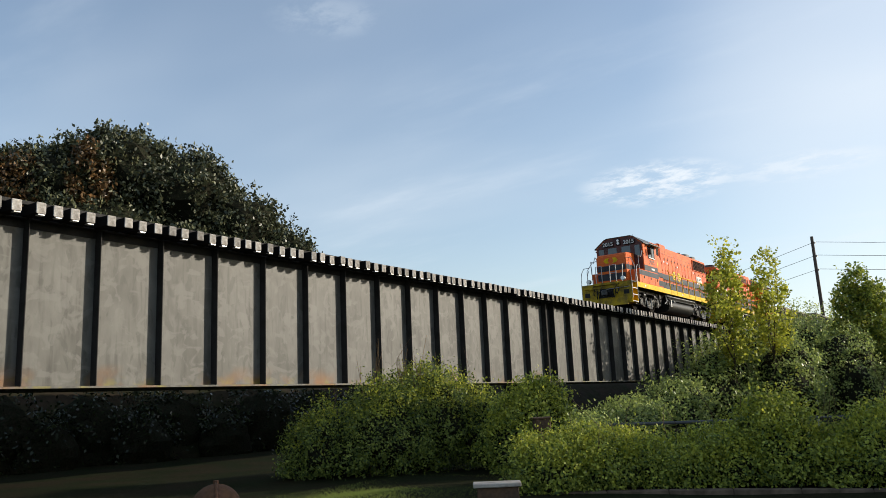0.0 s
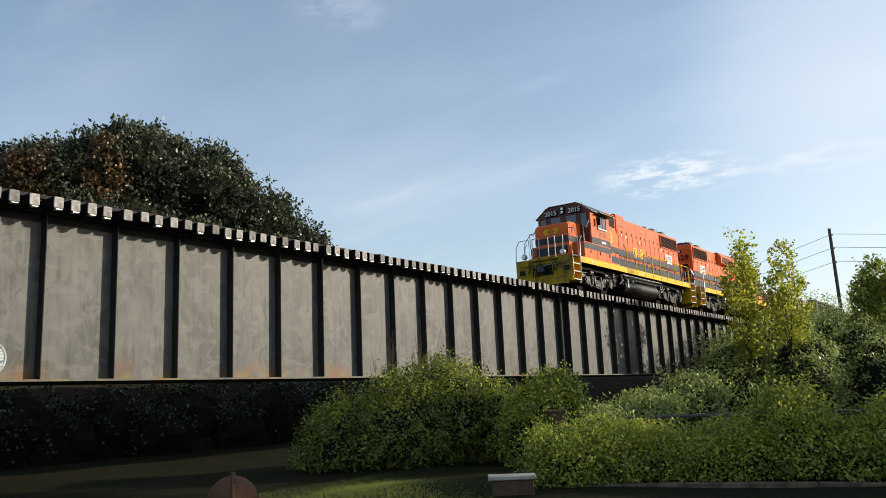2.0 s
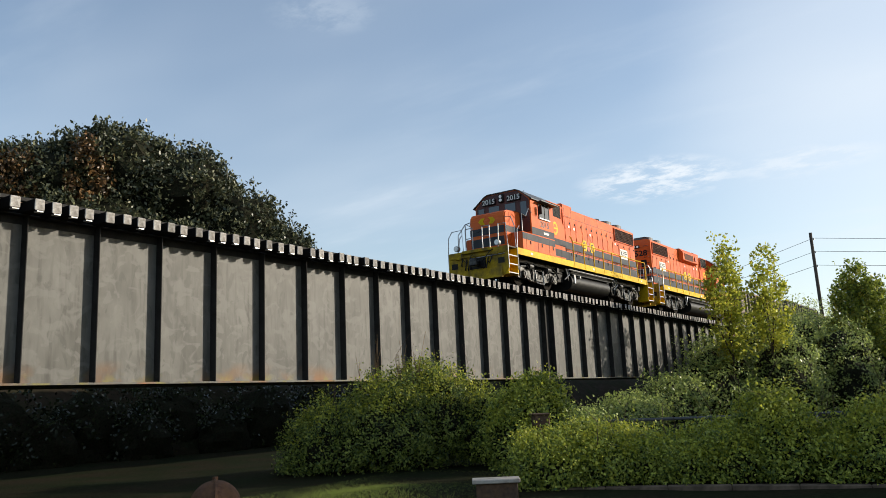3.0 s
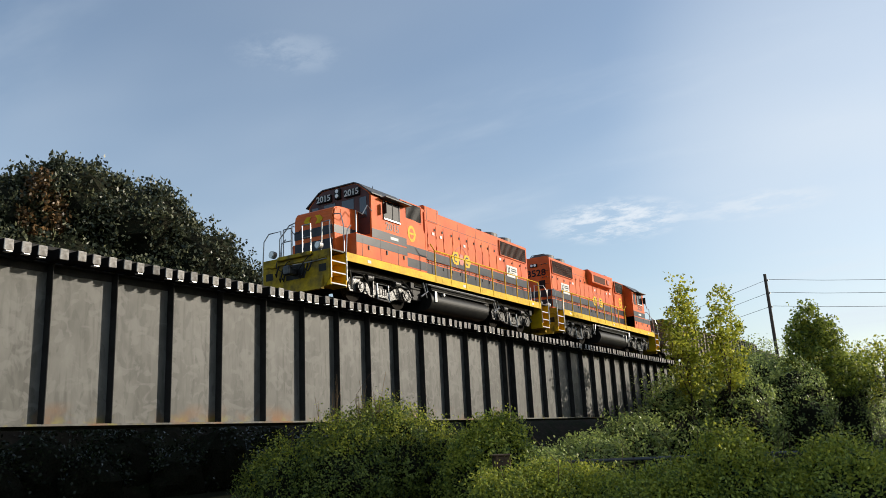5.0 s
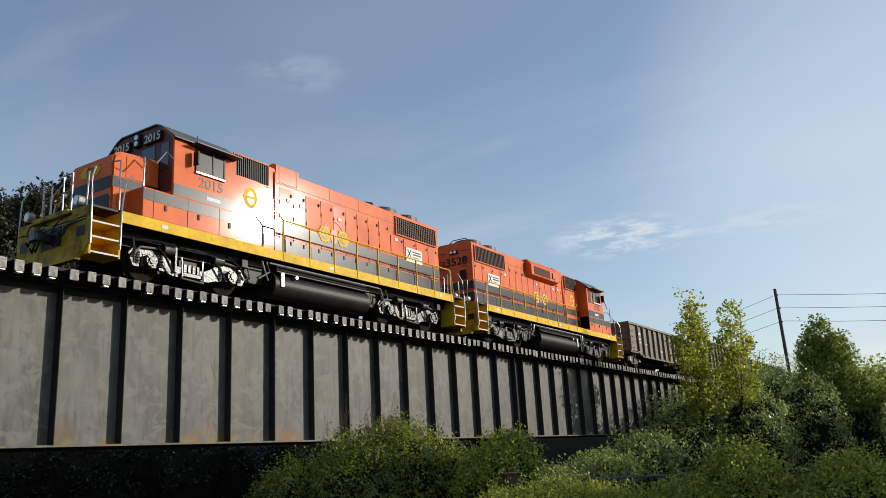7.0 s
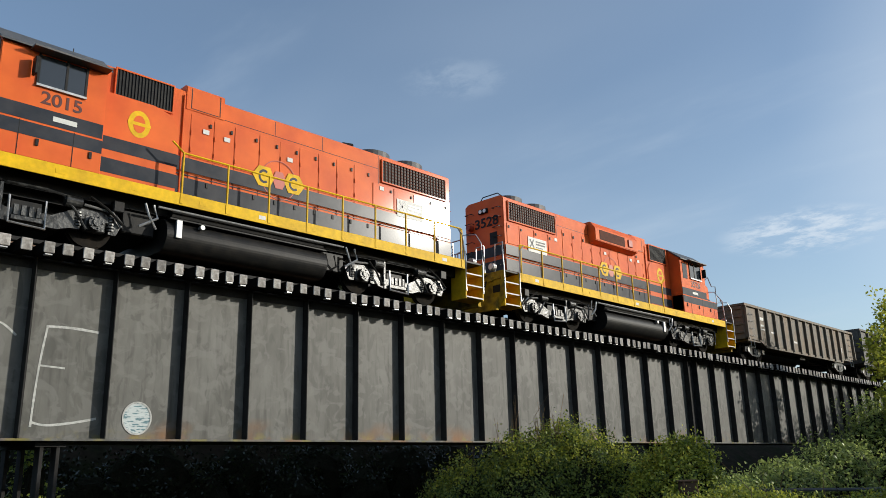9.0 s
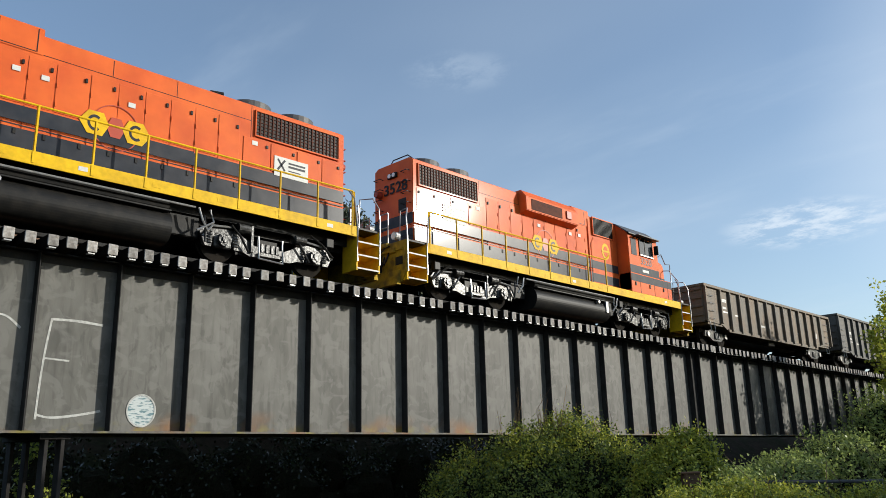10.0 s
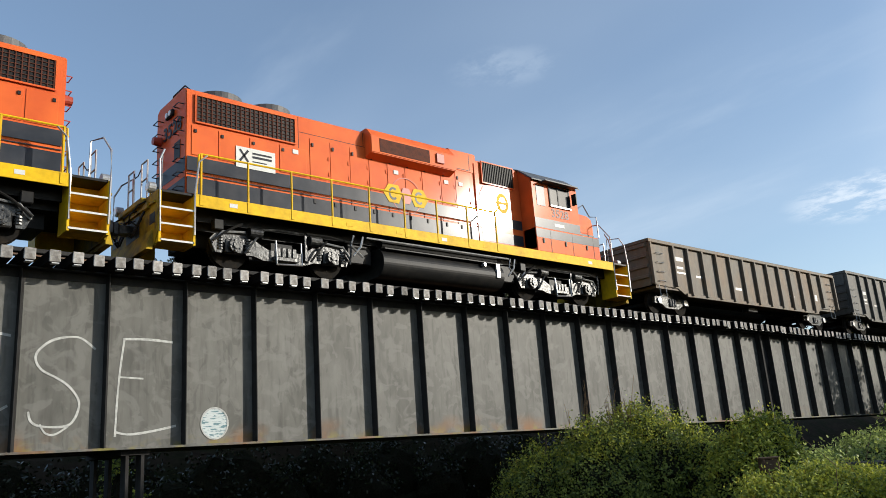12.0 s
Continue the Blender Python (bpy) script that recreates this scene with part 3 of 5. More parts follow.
def keyed(ob, offset, turned=False):
    rows = []
    for i in range(25):
        t = i * 0.5
        rows.append((t, pose(START + offset - SPEED * t, TRACK_Y, RAIL_Z, 0, 0, 180 if turned else 0)))
    walk(ob, rows)


def rolled(ob, place, radius, sign):
    """A wheelset turns as its vehicle rolls."""
    rows = []
    for i in range(97):
        t = min(i * 0.125, 12.0)
        rows.append((t, pose(*place, 0, -sign * math.degrees(SPEED * t / radius), 0)))
    walk(ob, rows)


WHEELSETS = []


def wheelset(vehicle, x, r, sign):
    w = new("wheelset", None)
    w.parent = vehicle
    w.empty_display_size = 0.1
    w.matrix_basis = pose(x, 0, r)
    part("axle", disc((0, 0, 0), 0.09, 1.9, "y", sides=10), BLACK, w)
    for s in (-1, 1):
        bm = disc((0, s * 0.76, 0), r, 0.13, "y", sides=28)
        disc((0, s * 0.71, 0), r + 0.025, 0.03, "y", bm, 28)
        disc((0, s * 0.84, 0), r * 0.35, 0.06, "y", bm, 14)
        for k in range(6):
            a = k * math.tau / 6
            disc((r * 0.6 * math.cos(a), s * 0.828, r * 0.6 * math.sin(a)), 0.05, 0.01, "y", bm, 8)
        part("wheel", bm, WHEEL, w)
    WHEELSETS.append((w, (x, 0, r), r, sign))


def loco_truck(v, cx, sign):
    """A two-axle power truck: cast side frames, journals, springs, brake gear, wheelsets."""
    wb = 1.37
    for s in (-1, 1):
        y0, y1 = s * 0.98, s * 1.1
        out = [(-2.0, 0.62), (-1.85, 0.78), (-0.95, 0.78), (-0.7, 0.62), (-0.45, 0.5), (0.45, 0.5), (0.7, 0.62), (0.95, 0.78), (1.85, 0.78), (2.0, 0.62), (1.85, 0.3), (1.68, 0.3), (1.66, 0.56), (1.08, 0.56), (1.05, 0.3), (0.85, 0.3), (0.6, 0.22), (-0.6, 0.22), (-0.85, 0.3), (-1.05, 0.3), (-1.08, 0.56), (-1.66, 0.56), (-1.68, 0.3), (-1.85, 0.3)]
        part("side_frame", prism([(cx + a, b) for a, b in out], min(y0, y1), max(y0, y1), "y"), TRUCK, v)
        for w in (-wb, wb):
            bm = box(cx + w - 0.24, cx + w + 0.24, min(y0, y1) - 0.02, max(y0, y1) + 0.03, 0.3, 0.66, 0.03)
            disc((cx + w, s * 1.17, 0.49), 0.17, 0.12, "y", bm, 14)
            disc((cx + w, s * 1.24, 0.49), 0.09, 0.06, "y", bm, 10)
            for k in range(5):
                disc((cx + w + 0.13 * math.cos(k * 1.257), s * 1.24, 0.49 + 0.13 * math.sin(k * 1.257)), 0.022, 0.04, "y", bm, 6)
            part("journal_box", bm, TRUCK, v)
            for dx in (-0.36, 0.36):
                bm = bmesh.new()
                for z in range(5):
                    disc((cx + w + dx, s * 1.06, 0.4 + z * 0.07), 0.09, 0.04, "z", bm, 10)
                part("coil_spring", bm, TRUCK, v)
            # brake cylinder and hanger above the axle
            part("brake_cylinder", disc((cx + w * 0.62, s * 1.17, 0.86), 0.13, 0.34, "x", sides=14), TRUCK, v)
            part("brake_pipe", tube([(cx + w * 0.8, s * 1.15, 0.86), (cx + w * 1.25, s * 1.18, 0.8), (cx + w * 1.42, s * 1.15, 0.5)], 0.03, sides=6), GREY, v)
        for k, (a, b, c, e) in enumerate(((-1.9, 0.95, -0.6, 1.02), (-0.5, 1.0, 1.0, 0.92), (-1.2, 0.9, -0.7, 0.3), (0.6, 0.98, 1.15, 0.3), (1.2, 1.05, 1.95, 0.55), (-1.95, 1.0, -1.9, 0.35))):
            part("brake_rod", tube([(cx + a, s * 1.2, b), (cx + (a + c) / 2, s * 1.23, (b + e) / 2 + 0.04), (cx + c, s * 1.2, e)], 0.03, sides=6), TRUCK if k % 2 else BLACK, v)
        part("brake_lever", box(cx - 0.62, cx - 0.54, min(s * 1.12, s * 1.18), max(s * 1.12, s * 1.18), 0.3, 1.0, 0.01), TRUCK, v)
        part("sand_box", box(cx + 1.7, cx + 1.95, min(s * 1.05, s * 1.25), max(s * 1.05, s * 1.25), 0.82, 1.08, 0.02), BLACK, v)
        part("spring_plank", box(cx - 0.36, cx + 0.36, min(s * 1.1, s * 1.2), max(s * 1.1, s * 1.2), 0.24, 0.34, 0.01), TRUCK, v)
        part("step_stirrup", tube([(cx - 0.42, s * 1.2, 0.74), (cx - 0.42, s * 1.24, 0.16), (cx + 0.3, s * 1.24, 0.12), (cx + 0.3, s * 1.2, 0.74)], 0.028, sides=6), GREY, v)
        bm = bmesh.new()
        for k in range(4):
            box(cx - 0.3 + k * 0.15, cx - 0.21 + k * 0.15, min(s * 1.1, s * 1.16), max(s * 1.1, s * 1.16), 0.36, 0.58, 0, bm)
        part("leaf_spring", bm, TRUCK, v)
    part("bolster", box(cx - 0.3, cx + 0.3, -0.95, 0.95, 0.45, 0.74), BLACK, v)
    for w in (-wb, wb):
        part("traction_motor", box(cx + w * 0.35 - 0.32, cx + w * 0.35 + 0.32, -0.6, 0.6, 0.25, 0.72, 0.08), BLACK, v)
        wheelset(v, cx + w, 0.508, sign)


def bars_grille(v, name, x0, x1, z0, z1, y, s, vertical, step, mat=BLACK):
    bm = box(x0, x1, min(y, y + s * 0.01), max(y, y + s * 0.01), z0, z1)
    g = part(name, bm, BLACK, v, "black ventilation grille")
    bm = bmesh.new()
    if vertical:
        k = x0 + step
        while k < x1:
            box(k - 0.012, k + 0.012, min(y + s * 0.01, y + s * 0.035), max(y + s * 0.01, y + s * 0.035), z0, z1, 0, bm)
            k += step
    k = z0 + 0.09 if name == "radiator_grille" else z1
    while k < z1:
        box(x0, x1, min(y + s * 0.01, y + s * 0.03), max(y + s * 0.01, y + s * 0.03), k - 0.008, k + 0.008, 0, bm)
        k += 0.1
    part("louvre", bm, MESHRED if name == "radiator_grille" else mat, g)
    bm = bmesh.new()
    for a, b, c, d in ((x0 - 0.03, x1 + 0.03, z1, z1 + 0.04), (x0 - 0.03, x1 + 0.03, z0 - 0.04, z0), (x0 - 0.03, x0, z0, z1), (x1, x1 + 0.03, z0, z1)):
        box(a, b, min(y, y + s * 0.045), max(y, y + s * 0.045), c, d, 0, bm)
    part("frame", bm, ORANGE, g)


def hood_section(w, z0, z1, ch):
    return [(-w, z0), (w, z0), (w, z1 - ch), (w - ch * 1.6, z1), (-w + ch * 1.6, z1), (-w, z1 - ch)]


def end_details(v, x, d, front):
    """Pilot, steps, coupler, hoses, end rails. d: -1 at the end that looks to -x."""
    e = x + d * 0.8
    for s in (-1, 1):
        st = part("step_well", box(min(x, e), max(x, e), min(s * 0.86, s * 0.9), max(s * 0.86, s * 0.9), 0.28, 1.46), YELLOW, v, "yellow step well")
        for z in (0.32, 0.7, 1.08):
            part("tread", box(min(x, e), max(x, e), min(s * 0.9, s * 1.5), max(s * 0.9, s * 1.5), z - 0.02, z + 0.02), YELLOW, st)
            part("tread_edge", box(min(x, e), max(x, e), min(s * 1.5, s * 1.53), max(s * 1.5, s * 1.52), z - 0.02, z + 0.022), WHITE, st)
        for q in (x, e):
            part("side_plate", box(q - 0.025, q + 0.025, min(s * 0.9, s * 1.52), max(s * 0.9, s * 1.52), 0.26, 1.47), YELLOW, st)
        part("grab_iron", tube([(e, s * 1.54, 0.5), (e + d * 0.02, s * 1.54, 1.5), (e + d * 0.02, s * 1.5, 2.2), (e - d * 0.12, s * 1.4, 2.5), (e - d * 0.25, s * 0.95, 2.55), (e - d * 0.25, s * 0.9, 1.5)], 0.022, sides=6), GREY, v)
        part("grab_iron", tube([(x, s * 1.54, 0.5), (x, s * 1.54, 1.5), (x - d * 0.1, s * 1.52, 2.3), (x - d * 0.3, s * 1.52, 2.5)], 0.022, sides=6), GREY, v)
        part("ditch_light", disc((e + d * 0.04, s * 1.05, 1.66), 0.13, 0.16, "x", sides=14), GREY, v)
        part("lens", disc((e + d * 0.13, s * 1.05, 1.66), 0.1, 0.02, "x", sides=14), LAMP, v)
    out = [(-1.5, 0.5), (-1.3, 0.22), (1.3, 0.22), (1.5, 0.5), (1.5, 1.48), (-1.5, 1.48)]
    part("pilot", prism(out, e + d * 0.0, e + d * 0.05, "x"), PILOT, v, "yellow pilot plate")
    plow = bmesh.new()
    prism([(-1.25, 0.14), (1.25, 0.14), (1.25, 0.6), (-1.25, 0.6)], e + d * 0.05, e + d * 0.2, "x", plow)
    for q in plow.verts:
        if abs(q.co.x - (e + d * 0.2)) < 0.01 and q.co.z > 0.4:
            q.co.x = e + d * 0.08
    part("plow", plow, PILOT, v)
    # the pocket is a flat black plate standing for a shadowed recess
    part("coupler_pocket", box(min(e + d * 0.05, e + d * 0.056), max(e + d * 0.05, e + d * 0.056), -0.42, 0.42, 0.64, 1.16), BLACK, v)
    for y in (-1.2, 1.2):
        part("pilot_vent", box(min(e + d * 0.05, e + d * 0.056), max(e + d * 0.05, e + d * 0.056), y - 0.16, y + 0.16, 0.75, 1.0), BLACK, v)
    part("pilot_brace", box(min(e + d * 0.05, e + d * 0.1), max(e + d * 0.05, e + d * 0.1), -1.4, 1.4, 1.2, 1.25), PILOT, v)
    c = bmesh.new()
    box(min(e, e + d * 0.42), max(e, e + d * 0.42), -0.12, 0.12, 0.76, 0.98, 0.02, c)
    box(min(e + d * 0.38, e + d * 0.58), max(e + d * 0.38, e + d * 0.58), -0.2, 0.12, 0.7, 1.04, 0.05, c)
    part("coupler", c, TRUCK, v, "cast steel knuckle coupler")
    for k, (y, z, sag) in enumerate(((-0.4, 1.05, 0.45), (-0.55, 1.1, 0.5), (0.4, 1.05, 0.45), (0.55, 1.1, 0.5), (-0.75, 1.2, 0.4), (0.75, 1.2, 0.4))):
        part("air_hose", tube([(e + d * 0.05, y, z), (e + d * 0.16, y, z - sag * 0.6), (e + d * 0.22, y * 0.95, z - sag), (e + d * 0.3, y * 0.9, z - sag * 0.8)], 0.028, sides=6), BLACK, v)
    part("anticlimber", box(min(e, e + d * 0.16), max(e, e + d * 0.16), -0.75, 0.75, 1.36, 1.5, 0.02), PILOT, v)
    for y in (-0.62, -0.25, 0.25, 0.62):
        part("end_stanchion", tube([(e - d * 0.03, y, 1.5), (e - d * 0.03, y, 2.5)], 0.022, sides=6), GREY, v)
    for z in (2.5, 2.05):
        part("end_rail", tube([(e - d * 0.03, -0.62, z), (e - d * 0.03, -0.25, z)], 0.02, sides=6), GREY, v)
        part("end_rail", tube([(e - d * 0.03, 0.25, z), (e - d * 0.03, 0.62, z)], 0.02, sides=6), GREY, v)
    # jumper cables, chains and clutter over the coupler
    for k, (y, z, w) in enumerate(((-0.8, 1.4, 0.6), (0.8, 1.4, 0.6), (0.25, 1.3, 0.35))):
        part("jumper_cable", tube([(e + d * 0.06, y, z), (e + d * 0.2, y * 0.9, z - 0.15 * w), (e + d * 0.34, y * 0.75, z - 0.55 * w), (e + d * 0.3, y * 0.5, z - 0.8 * w), (e + d * 0.12, y * 0.4, z - 0.6 * w)], 0.018, sides=6), BLACK, v)
    part("safety_chain", tube([(e - d * 0.03, -0.25, 2.42), (e - d * 0.0, -0.1, 2.25), (e - d * 0.0, 0.1, 2.25), (e - d * 0.03, 0.25, 2.42)], 0.014, sides=5), BLACK, v)
    for y in (-0.95, 0.95):
        part("hose_rack", box(min(e + d * 0.05, e + d * 0.13), max(e + d * 0.05, e + d * 0.13), y - 0.12, y + 0.12, 1.15, 1.3, 0.01), PILOT, v)
    part("uncoupling_lever", tube([(e + d * 0.08, -1.4, 1.15), (e + d * 0.12, -0.3, 1.12), (e + d * 0.3, -0.1, 1.08)], 0.018, sides=6), GREY, v)


def band(v, x0, x1, y, s, z0, z1, mat=SLATE, t=0.006):
    return part("stripe", box(x0, x1, min(y, y + s * t), max(y, y + s * t), z0, z1), mat, v)


def sprung(bm, warp):
    """A panel that no longer lies quite true on its hinges."""
    mid = sum((q.co for q in bm.verts), Vector()) / len(bm.verts)
    turn = Matrix.Rotation(radians(warp.gauss(0, 0.35)), 3, "Z") @ Matrix.Rotation(radians(warp.gauss(0, 0.3)), 3, "X")
    bmesh.ops.rotate(bm, cent=mid, matrix=turn, verts=bm.verts)
    return bm


def locomotive(number, blister, label):
    """A four-axle road switcher, 18 m over its couplers, nose at x = 0, rails at z = 0."""
    v = thing("locomotive", label, "locomotive", "locomotives of the train")
    sign = 1
    warp = random.Random(int(number))
    L, HW = 15.46, 0.92
    c0, c1, cw, k0 = (1.55, 3.85, 1.48, -0.3) if blister else (1.55, 3.78, 1.48, 0.0)
    # frame, deck, sills
    part("underframe", box(-0.78, L + 0.78, -0.8, 0.8, 0.86, 1.2), BLACK, v, "black steel underframe")
    part("deck", box(-0.78, L + 0.78, -1.5, 1.5, 1.44, 1.5, 0.005), BLACK, v)
    for s in (-1, 1):
        a = s * 1.5
        part("sill", box(0, L, min(a, a + s * 0.03), max(a, a + s * 0.03), 1.2, 1.5, 0.006), YELLOW, v, "yellow side sill")
        part("sill_web", box(0.02, L - 0.02, min(s * 1.0, s * 1.08), max(s * 1.0, s * 1.08), 1.0, 1.44), BLACK, v)
        for k in range(9):
            part("sill_plate", box(1.2 + k * 1.65, 1.4 + k * 1.65, min(s * 1.53, s * 1.536), max(s * 1.53, s * 1.536), 1.3, 1.4), WHITE if k % 4 == 0 else YELLOW, v)
        # air pipe and conduits under the sill
        part("air_pipe", tube([(5.2, s * 1.42, 1.08), (10.6, s * 1.42, 1.08)], 0.03, sides=8), GREY, v)
        part("air_reservoir", disc((7.8, s * 1.2, 1.02), 0.13, 4.4, "x", sides=12), BLACK, v)
        for k, xx in enumerate((4.9, 5.1, 10.7, 11.0)):
            part("brake_hose", tube([(xx, s * 1.4, 1.1), (xx + 0.1, s * 1.42, 0.8), (xx + 0.3 * (-1) ** k, s * 1.36, 0.55)], 0.03, sides=6), GREY, v)
    part("centre_sill", box(0.2, L - 0.2, -0.5, 0.5, 0.52, 0.88), BLACK, v)
    for xx in (4.55, 10.15):
        part("equipment_box", box(xx, xx + 0.8, -1.0, 1.0, 0.45, 1.0, 0.03), BLACK, v)
    end_details(v, 0.0, -1, True)
    end_details(v, L, 1, False)
    # fuel tank
    tank = [(1.05 + 0.38 * math.cos(a), 0.52 + 0.4 * math.sin(a)) for a in [radians(80 - 8.5 * k) for k in range(21)]]
    tank = tank + [(-a, b) for a, b in reversed(tank)]
    t = part("fuel_tank", prism(tank, 5.45, 10.05, "x"), BLACK, v, "black fuel tank with rounded flanks")
    for s in (-1, 1):
        part("filler", disc((6.3, s * 1.44, 0.78), 0.06, 0.12, "y", sides=10), GREY, t)
        part("sight_glass", box(5.65, 5.8, min(s * 1.4, s * 1.47), max(s * 1.4, s * 1.47), 0.42, 0.86, 0.01), GREY, t)
        part("tank_ledge", box(5.5, 10.0, min(s * 1.1, s * 1.44), max(s * 1.1, s * 1.44), 0.86, 0.89), BLACK, t)
    loco_truck(v, 2.55, sign)
    loco_truck(v, 12.91, sign)
    # long hood
    part("long_hood", prism(hood_section(HW, 1.5, 4.52, 0.1), c1 - 0.1, L - 0.02, "x", bevel=0.02), ORANGE, v, "orange long hood")
    if not blister:
        part("air_box", prism(hood_section(HW + 0.02, 3.95, 4.64, 0.06), 5.95, 7.03, "x", bevel=0.015), ORANGE, v)
    else:
        part("air_box", prism(hood_section(HW + 0.02, 3.95, 4.66, 0.06), 5.8, 6.92, "x", bevel=0.015), ORANGE, v)
        bl = [(-0.91, 3.62), (0.91, 3.62), (1.25, 3.74), (1.25, 4.24), (1.02, 4.54), (-1.02, 4.54), (-1.25, 4.24), (-1.25, 3.74)]
        b = part("brake_blister", prism(bl, 6.95, 10.15, "x", bevel=0.02), ORANGE, v, "flared dynamic-brake housing with grilles")
        for s in (-1, 1):
            part("intake", box(8.0, 9.85, min(s * 1.25, s * 1.262), max(s * 1.25, s * 1.262), 3.8, 4.2), MESHRED, b)
            part("vent", box(7.45, 7.75, min(s * 1.25, s * 1.3), max(s * 1.25, s * 1.3), 3.86, 4.16, 0.01), MAROON, b)
    for s in (-1, 1):
        y = s * HW
        # door panels and latches
        edges = [6.1, 6.75, 7.35, 8.1, 8.75, 9.4, 10.05, 10.7, 11.35, 12.0]
        for a, b in zip(edges, edges[1:]):
            dr = part("hood_door", sprung(box(a + 0.02, b - 0.02, min(y, y + s * 0.014), max(y, y + s * 0.014), 2.72, 3.86, 0.003), warp), ORANGE, v)
            part("latch", box(b - 0.12, b - 0.07, min(y + s * 0.022, y + s * 0.05), max(y + s * 0.022, y + s * 0.05), 3.62, 3.72), BLACK, dr)
            part("hinge", box(a + 0.03, a + 0.06, min(y + s * 0.022, y + s * 0.034), max(y + s * 0.022, y + s * 0.034), 2.85, 2.97), ORANGE, dr)
            part("hinge", box(a + 0.03, a + 0.06, min(y + s * 0.022, y + s * 0.034), max(y + s * 0.022, y + s * 0.034), 3.3, 3.42), ORANGE, dr)
            low = part("lower_door", sprung(box(a + 0.02, b - 0.02, min(y, y + s * 0.02), max(y, y + s * 0.02), 1.66, 2.7, 0.004), warp), ORANGE, v)
            part("latch", box(b - 0.15, b - 0.09, min(y + s * 0.028, y + s * 0.05), max(y + s * 0.028, y + s * 0.05), 2.0, 2.12), BLACK, low)
        for a, b in ((12.1, 12.9), (12.95, 13.75), (13.8, 14.6), (14.65, 15.3)):
            dr = part("hood_door", sprung(box(a, b, min(y, y + s * 0.02), max(y, y + s * 0.02), 2.72, 3.48, 0.004), warp), ORANGE, v)
            part("latch", box(b - 0.12, b - 0.06, min(y + s * 0.02, y + s * 0.05), max(y + s * 0.02, y + s * 0.05), 3.3, 3.38), BLACK, dr)
        # plate seams of the upper hood and air box
        part("seam", box(7.05, 12.3, min(y, y + s * 0.004), max(y, y + s * 0.004), 3.97, 3.985), BLACK, v)
        for xx in (8.6, 10.2, 12.32):
            part("seam", box(xx - 0.007, xx + 0.007, min(y, y + s * 0.004), max(y, y + s * 0.004), 3.5 if xx > 12 else 3.99, 4.4), BLACK, v)
        yb = y + s * 0.02
        for xx in (6.1, 6.9):
            part("seam", box(xx - 0.012, xx + 0.012, min(yb, yb + s * 0.004), max(yb, yb + s * 0.004), 4.0, 4.55), BLACK, v)
        part("seam", box(6.12, 6.88, min(yb, yb + s * 0.004), max(yb, yb + s * 0.004), 3.995, 4.015), BLACK, v)
        part("pipe", tube([(5.9, y + s * 0.03, 1.6), (5.9, y + s * 0.03, 4.3)], 0.025, sides=6), ORANGE, v)
        # dark bands along the hood
        y2 = y + s * 0.0225
        band(v, 5.0, L - 0.05, y2, s, 2.3, 2.66)
        band(v, 5.0, L - 0.05, y2, s, 1.72, 2.14)
        band(v, 5.0, L - 0.05, y2, s, 2.2, 2.225)
        bars_grille(v, "radiator_grille", 12.45, 15.2, 3.6, 4.28, y + s * 0.012, s, True, 0.13)
        # dark upper grille behind the cab
        bars_grille(v, "intake_grille", 4.16, 5.58, 3.72, 4.4, y + s * 0.03, s, True, 0.08)
        # equipment box beside the cab with the curved front
        dw = 0.95 if blister else 1.06
        q = part("blower_duct", prism([(c1 + 0.06, 1.5), (5.75, 1.5), (5.75, 3.3), (5.55, 3.6), (5.1, 3.72), (c1 + 0.06, 3.72)], min(s * 0.92, s * dw), max(s * 0.92, s * dw), "y", bevel=0.02), ORANGE, v)
        a = s * dw
        part("stripe", box(c1 + 0.06, 5.76, min(a, a + s * 0.006), max(a, a + s * 0.006), 2.3, 2.62), SLATE, q)
        part("stripe", box(c1 + 0.06, 5.76, min(a, a + s * 0.006), max(a, a + s * 0.006), 1.75, 2.1), SLATE, q)
        el = [(4.75 + 0.27 * math.cos(k * math.tau / 24), 3.12 + 0.34 * math.sin(k * math.tau / 24)) for k in range(24)]
        part("round_emblem", prism(el, min(a, a + s * 0.006), max(a, a + s * 0.006), "y"), YELLOW, q, "plain yellow oval emblem")
        el = [(4.75 + 0.15 * math.cos(k * math.tau / 24), 3.12 + 0.22 * math.sin(k * math.tau / 24)) for k in range(24)]
        part("emblem_centre", prism(el, min(a + s * 0.0065, a + s * 0.01), max(a + s * 0.0065, a + s * 0.01), "y"), ORANGE, q)
        part("emblem_bar", box(4.47, 5.03, min(a + s * 0.0105, a + s * 0.014), max(a + s * 0.0105, a + s * 0.014), 3.08, 3.16), YELLOW, q)
        # company emblem: two yellow lozenges over a ring
        ex, ez, ey = 8.75, 2.72, y + s * 0.03
        rim = arc(ex, ez, 0.535, 0.56, 0, math.tau * 0.999, ey, ey + s * 0.004, 36)
        em = part("emblem", rim, MAROON, v, "round emblem with two yellow lozenges")
        disc_mid = [(ex + 0.22 * math.cos(k * math.tau / 6), ez + 0.28 * math.sin(k * math.tau / 6)) for k in range(6)]
        part("emblem_centre", prism(disc_mid, min(ey + s * 0.006, ey + s * 0.01), max(ey + s * 0.006, ey + s * 0.01), "y"), MAROON, em)
        for m in (-1, 1):
            hexa = [(ex + m * (0.46 + 0.3 * a), ez + 0.28 * b) for a, b in ((-0.55, 1), (0.6, 1), (1.25, 0), (0.6, -1), (-0.55, -1), (-1.0, 0))]
